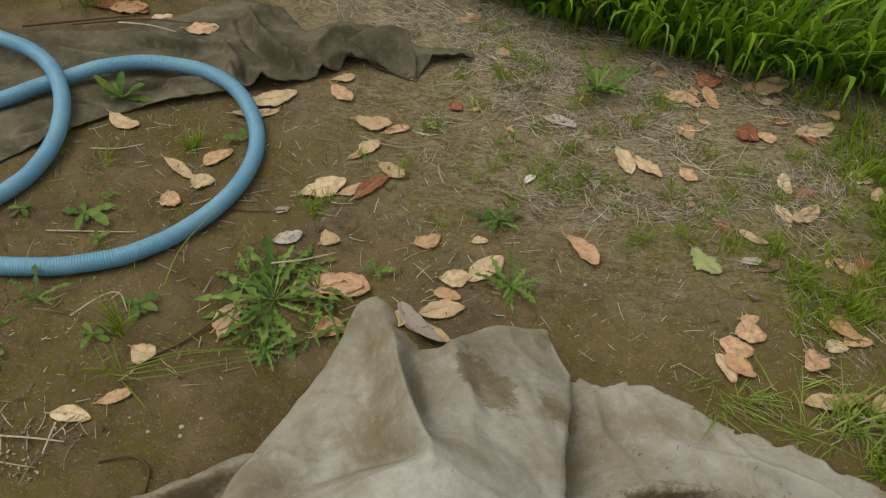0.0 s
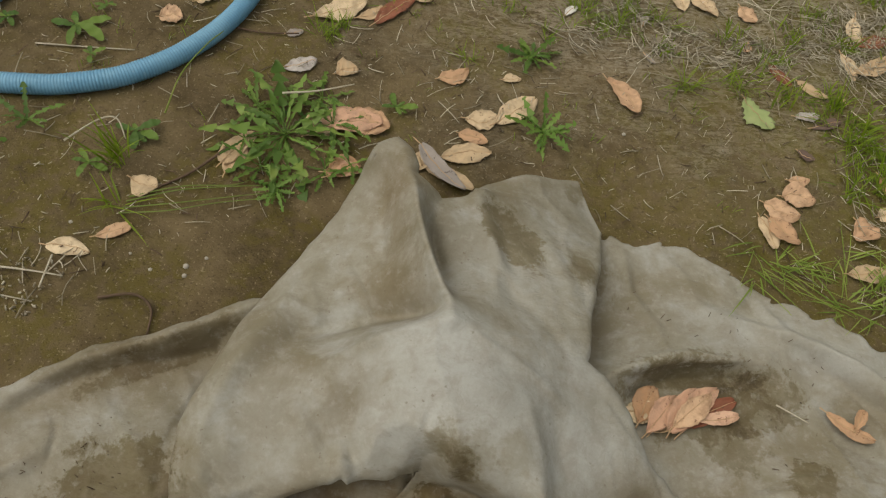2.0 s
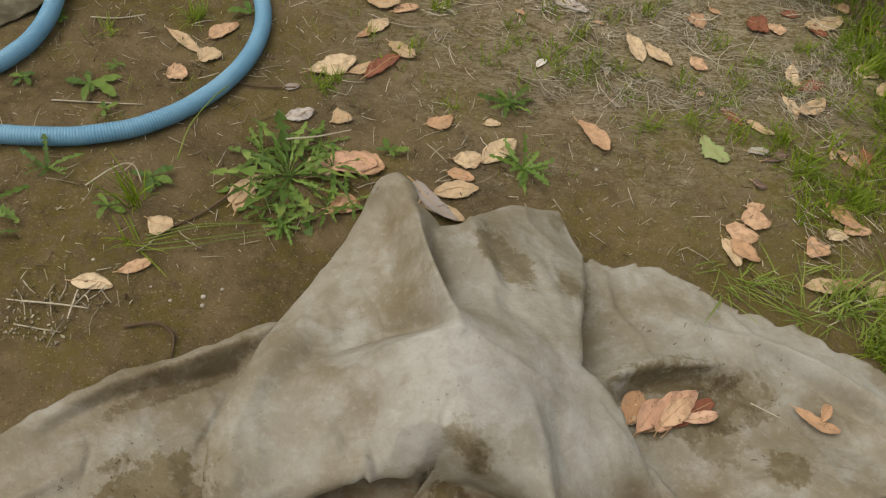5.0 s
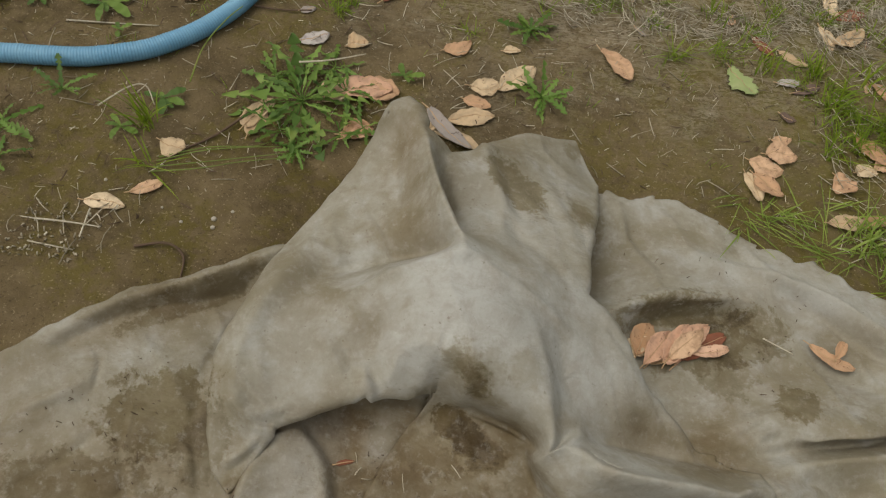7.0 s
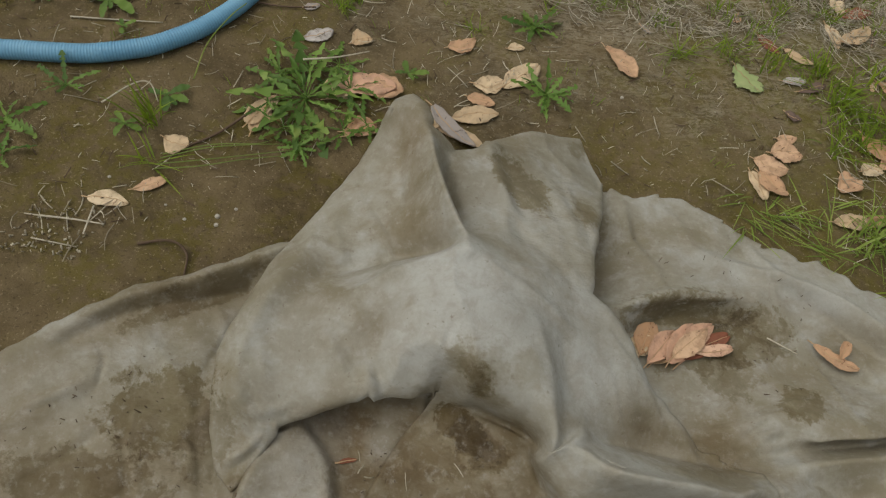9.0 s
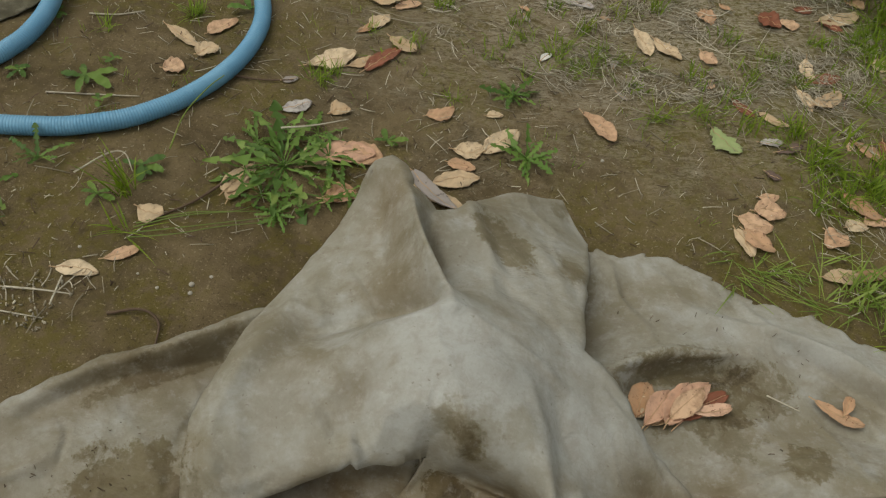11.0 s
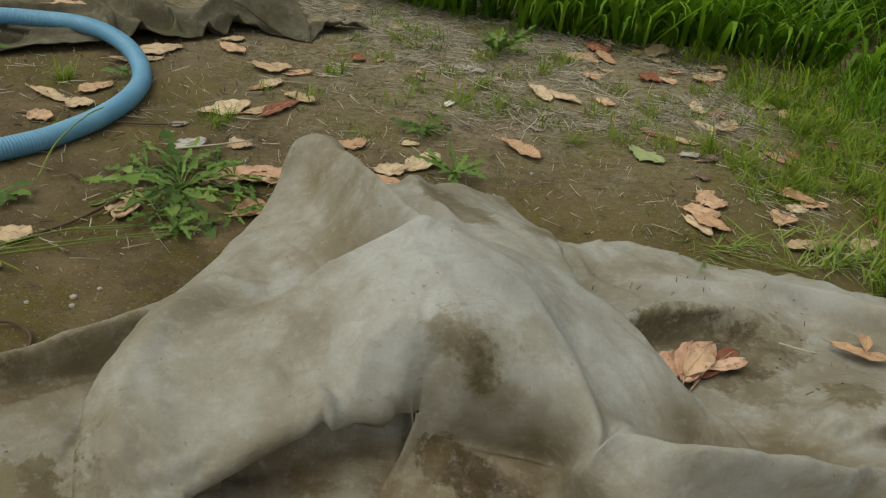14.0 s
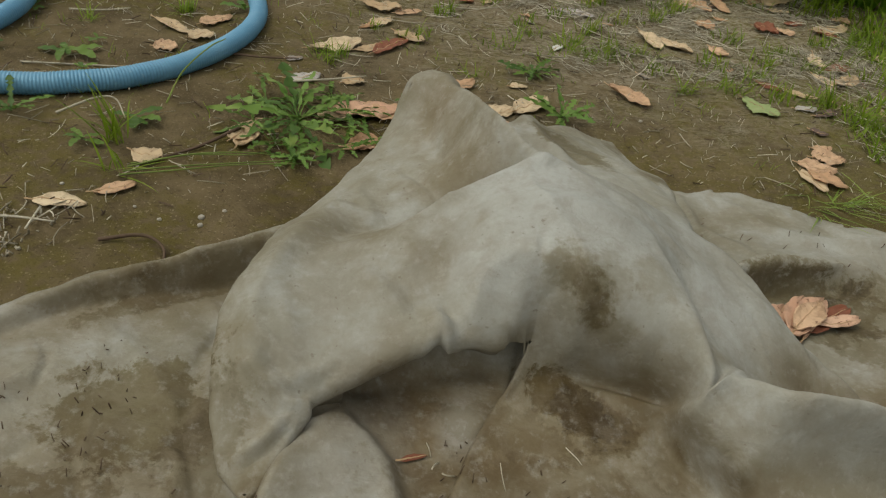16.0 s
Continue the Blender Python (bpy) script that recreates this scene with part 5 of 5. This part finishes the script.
def region(polygon, count):
    """Random points in a polygon."""
    p = np.array(polygon, float)
    lo, hi = p.min(0), p.max(0)
    out = np.zeros((0, 2))
    while len(out) < count:
        q = rng.uniform(lo, hi, (count, 2))
        out = np.vstack([out, q[inside(q[:, 0], q[:, 1], p)]])
    return out[:count]


def meadow(name, polygon, count, low, high, width, material, label, bunch=1, toward=None, rise=(0.9, 1.4), droop=(0.5, 1.4), gaps=-9):
    items = []
    for x, y in region(polygon, count // bunch):
        if float(value_noise(np.array([x]), np.array([y]), 0.16, 77)[0]) < gaps:
            continue
        a0 = rng.uniform(0, 2 * math.pi)
        for _ in range(bunch):
            a = a0 + rng.normal(0, 0.9) if toward is None else toward + rng.normal(0, 0.8)
            bx, by = x + rng.normal(0, 0.012), y + rng.normal(0, 0.012)
            items.append(((bx, by, float(ground(bx, by)) - 0.003), (math.cos(a), math.sin(a)), rng.uniform(low, high), width * rng.uniform(0.6, 1.2), rng.uniform(*rise), rng.uniform(*droop)))
    v, f = many_blades(items)
    tagged(link_mesh(name, v, f, material), label, "grass", kind="stuff")


def tussocks(name, spots, blades, low, high, width, label, material=TALL_GRASS, size=0.045, front=-1.57, lean=1.1):
    """Clumps of long blades that rise from one foot and arch over, mostly towards the open side."""
    items = []
    for x, y in spots:
        big = rng.uniform(0.75, 1.15)
        for _ in range(int(blades * big)):
            a = front + rng.normal(0, lean)
            bx, by = x + rng.normal(0, size), y + rng.normal(0, size)
            items.append(((bx, by, float(ground(bx, by)) - 0.004), (math.cos(a), math.sin(a)), big * rng.uniform(low, high), width * rng.uniform(0.55, 1.25), rng.uniform(0.85, 1.5), rng.uniform(0.7, 2.2)))
    v, f = many_blades(items, 7)
    tagged(link_mesh(name, v, f, material), label, "grass", kind="stuff")


# long arching grass behind, and the finer grass at the side
row = [(-0.05, 3.3), (0.1, 3.14), (0.22, 3.16), (0.33, 3.1), (0.47, 3.06), (0.6, 3.09), (0.74, 3.0), (0.88, 2.97), (1.0, 2.98), (1.12, 2.93), (1.25, 2.98), (1.38, 2.98), (1.52, 2.98), (1.66, 2.95), (1.82, 2.88), (1.98, 2.75)]
tussocks("tall_grass", row, 46, 0.34, 0.7, 0.024, "clumps of long arching bright green grass")
tussocks("back_grass", region([(-0.2, 3.4), (0.5, 3.28), (1.3, 3.2), (2.0, 2.9), (3.4, 2.6), (3.6, 4.3), (-0.3, 4.3)], 110), 40, 0.4, 0.8, 0.019, "dense long green grass behind", size=0.07, lean=1.6)
meadow("far_tall_grass", [(3.6, 2.8), (3.6, 4.2), (-0.2, 4.2), (-0.3, 6.5), (5, 6.5)], 6000, 0.5, 0.9, 0.016, TALL_GRASS, "dense long green grass farther off", 9, -1.7, (0.8, 1.4), (0.9, 1.9))
tussocks("side_grass", region([(1.75, 2.75), (1.72, 2.3), (1.7, 1.8), (1.75, 1.45), (1.9, 1.2), (3.2, 1.0), (3.4, 2.8)], 210), 40, 0.1, 0.32, 0.006, "thick green grass beside the soil path", size=0.05, front=3.1, lean=1.8)
meadow("edge_grass", [(1.3, 2.7), (1.15, 2.2), (1.1, 1.75), (1.25, 1.55), (1.3, 1.28), (1.5, 1.15), (1.9, 1.2), (1.8, 1.8), (1.8, 2.8)], 5000, 0.03, 0.13, 0.004, SHORT_GRASS,
       "short sparse green grass at the path's edge", 14, None, (0.3, 1.3), (0.6, 1.8), 0.1)
meadow("verge_grass", [(1.42, 2.75), (1.45, 2.2), (1.5, 1.8), (1.52, 1.5), (1.65, 1.25), (1.95, 1.2), (1.85, 1.8), (1.85, 2.75)], 2600, 0.05, 0.16, 0.0048, SHORT_GRASS,
       "ragged green grass between path and tall grass", 12, None, (0.4, 1.3), (0.7, 2.0), -0.12)
meadow("rim_grass", [(0.85, 1.43), (1.0, 1.5), (1.25, 1.5), (1.5, 1.42), (1.55, 1.15), (1.28, 1.27), (1.0, 1.36)], 240, 0.07, 0.2, 0.0038, YELLOW_GRASS,
       "yellowing grass blades along the tarpaulin's edge", 6, None, (0.12, 0.8), (0.8, 2.0))
tussocks("corner_tufts", [(1.32, 1.33), (1.38, 1.3), (1.45, 1.27), (1.52, 1.22), (1.42, 1.38), (1.24, 1.4)], 26, 0.07, 0.17, 0.006, "thick bright green grass tufts beside the tarpaulin", YELLOW_GRASS, 0.022, -1.6, 2.0)
tussocks("path_tufts", [(0.33, 2.2), (0.47, 2.13), (0.42, 2.3), (0.62, 2.34), (0.72, 2.42), (0.55, 2.5), (0.86, 2.1), (1.02, 2.16), (1.1, 2.3), (0.95, 2.35), (0.68, 2.0), (1.0, 1.93), (1.12, 1.97), (0.22, 2.36), (0.3, 2.5), (0.82, 2.56), (1.24, 2.42), (0.1, 2.2), (0.4, 2.66), (0.66, 2.62), (0.52, 2.22), (0.25, 2.02), (0.05, 1.98), (1.3, 2.3)], 32, 0.03, 0.1, 0.004, "small green grass tufts among dry straw", SHORT_GRASS, 0.022, 0.0, 3.0)
tussocks("verge_back_tufts", [(1.42, 2.78), (1.5, 2.66), (1.58, 2.72), (1.62, 2.56), (1.7, 2.62), (1.76, 2.46), (1.55, 2.5), (1.66, 2.4), (1.48, 2.52), (1.36, 2.86), (1.3, 2.76), (1.72, 2.3), (1.6, 2.3)], 34, 0.08, 0.2, 0.006, "ragged green grass before the tall grass", SHORT_GRASS, 0.04, 3.6, 1.6)
tussocks("verge_tufts", [(1.22, 1.72), (1.3, 1.8), (1.4, 1.74), (1.36, 1.88), (1.46, 1.9), (1.5, 1.66), (1.28, 1.98), (1.42, 2.04), (1.56, 1.82), (1.18, 1.85), (1.5, 2.14), (1.34, 2.18), (1.6, 2.0), (1.55, 1.5), (1.45, 1.5)], 30, 0.05, 0.14, 0.0042, "green grass tufts at the path's edge", SHORT_GRASS, 0.026, 0.0, 3.0)
meadow("path_grass", [(0.15, 2.0), (0.5, 1.9), (1.1, 1.9), (1.4, 2.3), (1.5, 2.9), (0.3, 3.1), (0.05, 2.6)], 4800, 0.03, 0.085, 0.003, SHORT_GRASS,
       "thin short grass among dry straw", 12, None, (0.4, 1.3), gaps=0.0)
meadow("far_grass", [(-2.6, 2.6), (-1.2, 2.42), (-0.9, 2.75), (-0.3, 2.9), (-0.2, 3.6), (-2.6, 4.5)], 3500, 0.08, 0.25, 0.005, SHORT_GRASS,
       "low grass behind the old canvas", 6)
meadow("back_left_grass", [(-2.4, 2.2), (-1.42, 2.36), (-1.05, 2.58), (-0.72, 2.8), (-0.75, 3.3), (-2.4, 3.3)], 2600, 0.06, 0.17, 0.005, SHORT_GRASS,
       "low green grass behind the old canvas", 9, None, (0.4, 1.3), (0.6, 1.6), -0.2)
meadow("soil_grass", [(-0.9, 1.0), (0.5, 1.55), (1.0, 1.5), (0.9, 2.0), (-0.3, 2.2), (-0.9, 1.8)], 260, 0.015, 0.045, 0.002, SHORT_GRASS,
       "scattered thin grass blades on bare soil", 5)


# ---- straw, twigs, pebbles ----
def litter(name, polygon, count, low, high, radius, material, label, lie=0.004, on=ground, wisp=1, curl=0.05, gaps=-9):
    v, f = [], []
    k = 0
    spots = region(polygon, count // wisp)
    spots = spots[value_noise(spots[:, 0], spots[:, 1], 0.2, 31) > gaps]
    for x, y, a in [(x + rng.normal(0, 0.02), y + rng.normal(0, 0.02), a0 + rng.normal(0, 0.35)) if wisp > 1 else (x, y, a0) for x, y in spots for a0 in [rng.uniform(0, 2 * math.pi)] for _ in range(wisp)]:
        ln = rng.uniform(low, high) * rng.uniform(0.5, 1)
        t = np.linspace(-0.5, 0.5, 4)
        bow = rng.normal(0, curl) * ln * (1 - 4 * t ** 2)
        px, py = x + math.cos(a) * ln * t - math.sin(a) * bow, y + math.sin(a) * ln * t + math.cos(a) * bow
        pz = on(px, py) + lie + rng.uniform(0, 0.012) * (0.5 + t * rng.choice((-1, 1)))
        tv, tf = tube(np.stack([px, py, pz], 1), radius * rng.uniform(0.6, 1.2), 3)
        v.append(tv)
        f += [tuple(i + k for i in q) for q in tf]
        k += len(tv)
    tagged(link_mesh(name, np.vstack(v), f, material), label, "straw", kind="stuff")


litter("back_straw", [(-0.6, 2.78), (-0.1, 2.7), (0.2, 2.66), (0.4, 2.9), (0.3, 3.2), (-0.6, 3.2)], 900, 0.02, 0.12, 0.0011, STRAW, "pale dry grass stems behind the old canvas", wisp=8, curl=0.1)
litter("straw_thatch", [(0.1, 2.05), (0.45, 1.95), (0.9, 2.0), (1.3, 2.1), (1.5, 2.5), (1.45, 2.95), (0.3, 3.15), (-0.2, 3.0), (0.1, 2.6)], 6000, 0.02, 0.11, 0.0010, STRAW, "flattened pale dry grass stems on soil", wisp=10, curl=0.13, gaps=-0.1)
litter("long_straw", [(0.0, 1.95), (0.45, 1.85), (0.9, 1.9), (1.3, 2.0), (1.5, 2.5), (1.45, 2.95), (0.3, 3.15), (-0.2, 3.0), (0.0, 2.6)], 190, 0.08, 0.24, 0.0014, STRAW, "long pale dry grass stems lying loose", 0.008, wisp=2, curl=0.1)
litter("loose_straw", [(-0.95, 0.85), (-0.4, 0.85), (0.1, 1.45), (0.9, 1.4), (1.5, 1.3), (1.5, 2.2), (-0.2, 2.3), (-0.9, 1.9)], 600, 0.01, 0.085, 0.0011, STRAW, "scattered bits of pale dry straw on soil")
litter("chaff", [(-0.95, 0.85), (-0.4, 0.85), (0.1, 1.45), (0.9, 1.4), (1.5, 1.3), (1.5, 2.6), (-0.2, 2.5), (-0.9, 1.9)], 1500, 0.004, 0.016, 0.0009, STRAW, "tiny pale flecks of chaff on soil", 0.002)
litter("verge_straw", [(1.15, 1.5), (1.5, 1.25), (1.8, 1.3), (1.8, 2.7), (1.4, 2.8), (1.2, 2.2)], 420, 0.03, 0.12, 0.0010, STRAW, "dry stems lying in grass beside the path", 0.01, wisp=5)
litter("dark_litter", [(-0.95, 0.85), (-0.4, 0.85), (0.1, 1.45), (0.9, 1.4), (1.5, 1.3), (1.5, 2.9), (-0.2, 2.9), (-0.9, 1.9)], 800, 0.006, 0.04, 0.0013, TWIG, "scattered dark twig scraps on soil")
litter("straw_heap", [(-0.56, 0.84), (-0.42, 0.84), (-0.40, 0.96), (-0.55, 0.96)], 9, 0.03, 0.12, 0.0016, STRAW, "small heap of pale straw scraps on soil", 0.006)

litter("grit", [(-0.56, 0.82), (-0.41, 0.83), (-0.39, 0.95), (-0.54, 0.97)], 110, 0.003, 0.009, 0.0020, STRAW, "patch of pale grit and chaff on soil", 0.002)
for name, patch, count in [("tarp_crumbs", [(-0.4, 0.45), (-0.15, 0.74), (-0.1, 0.5), (0.27, 0.48), (0.27, 0.63), (0.46, 0.63), (0.48, 0.45)], 120), ("tarp_crumbs", [(0.66, 1.2), (0.64, 1.32), (1.1, 1.2), (1.15, 1.0), (0.97, 0.92), (0.96, 1.02), (0.99, 1.12), (0.8, 1.17)], 30)]:
    litter(name, patch, count, 0.002, 0.009, 0.0009, TWIG, "dark crumbs of leaf and twig on the tarpaulin", 0.002, on_tarpaulin)
litter("tarp_straw", [(0.24, 0.56), (0.47, 0.58), (0.46, 0.65), (0.25, 0.64)], 5, 0.015, 0.045, 0.0011, STRAW, "bits of pale straw on the tarpaulin", 0.003, on_tarpaulin)


def stalk(points, radius, material, name, label):
    c = rounded([(x, y, float(ground(x, y)) + z) for x, y, z in points], 6)
    v, f = tube(c, np.linspace(radius, radius * 0.6, len(c)), 6)
    tagged(link_mesh(name, v, f, material), label, "twig", "twigs and stems")


stalk([(-0.22, 1.33, 0.01), (-0.27, 1.24, 0.008), (-0.32, 1.18, 0.004)], 0.004, TWIG, "twig", "dark curved twig on soil")
stalk([(-0.15, 1.47, 0.06), (-0.08, 1.50, 0.065), (-0.01, 1.55, 0.06)], 0.0025, STRAW, "straw_stem", "pale straw stem lying across weed leaves")
stalk([(-0.80, 1.79, 0.006), (-0.73, 1.81, 0.004), (-0.67, 1.85, 0.006)], 0.0025, STRAW, "straw_stem", "pale straw stem on soil")
stalk([(-0.74, 1.46, 0.005), (-0.63, 1.49, 0.004), (-0.53, 1.52, 0.005)], 0.0022, STRAW, "straw_stem", "pale straw stem on soil")
stalk([(-0.35, 1.67, 0.006), (-0.28, 1.68, 0.008), (-0.2, 1.71, 0.006)], 0.003, TWIG, "twig", "thin brown twig beside the hose")
stalk([(-0.31, 0.91, 0.006), (-0.25, 0.935, 0.012), (-0.21, 0.92, 0.008), (-0.195, 0.87, 0.004)], 0.0035, TWIG, "twig", "thin brown twig on soil")
stalk([(-0.52, 0.91, 0.01), (-0.45, 0.92, 0.014), (-0.39, 0.93, 0.01)], 0.0025, STRAW, "straw_stem", "pale straw stem on soil")
stalk([(-0.52, 1.20, 0.05), (-0.48, 1.27, 0.055), (-0.45, 1.29, 0.05), (-0.42, 1.26, 0.03)], 0.0022, STRAW, "straw_stem", "bent pale dry grass stem")
for bend, lift, reach in ((0.0, 0.012, 0.0), (0.018, 0.02, -0.03), (-0.014, 0.016, 0.02), (0.03, 0.01, -0.06)):
    stalk([(-0.36, 1.11 + bend, 0.006), (-0.27, 1.15 + 1.6 * bend, lift), (-0.18, 1.2 + 1.2 * bend, 1.3 * lift), (-0.09 + reach, 1.25 + 0.4 * bend, 0.01)], 0.0016, WEED_STEM, "loose_grass", "thin green grass stem on soil")
stalk([(-0.38, 1.36, 0.02), (-0.38, 1.45, 0.05), (-0.35, 1.53, 0.075), (-0.33, 1.58, 0.08)], 0.002, YELLOW_GRASS, "loose_grass", "thin green stem leaning over the hose")


stalk([(1.0, 1.085, 0.03), (1.03, 1.078, 0.024), (1.065, 1.066, 0.022)], 0.0018, STRAW, "straw_stem", "pale straw stem on the wet tarpaulin")
stalk([(-1.15, 2.33, 0.03), (-0.95, 2.42, 0.04), (-0.78, 2.44, 0.05)], 0.004, TWIG, "twig", "thin brown twig on the old canvas")
stalk([(-1.3, 2.28, 0.02), (-1.1, 2.38, 0.03), (-0.98, 2.46, 0.03)], 0.005, TWIG, "twig", "dark dead twig beside the old canvas")
stalk([(-1.0, 2.36, 0.05), (-0.9, 2.37, 0.055), (-0.8, 2.36, 0.06)], 0.003, STRAW, "straw_stem", "pale straw stem on the old canvas")


def pebble(x, y, r):
    bm = bmesh.new()
    bmesh.ops.create_icosphere(bm, subdivisions=2, radius=r)
    for p in bm.verts:
        p.co *= 1 + 0.25 * noise.noise(p.co / r + Vector((x * 9, y * 9, 0)))
        p.co.z *= 0.65
    me = bpy.data.meshes.new("pebble")
    bm.to_mesh(me)
    bm.free()
    me.materials.append(PEBBLE)
    ob = new("pebble", me)
    ob.location = (x, y, float(ground(x, y)) + 0.3 * r)
    tagged(ob, "small pale grey pebble on soil", "pebble", "pebbles")


for x, y, r in [(-0.19, 1.03, 0.006), (-0.185, 1.01, 0.005), (-0.25, 1.0, 0.004), (1.21, 2.2, 0.007), (-0.44, 1.05, 0.004), (0.62, 1.68, 0.005), (-0.3, 1.02, 0.003), (-0.16, 1.06, 0.004)]:
    pebble(x, y, r)
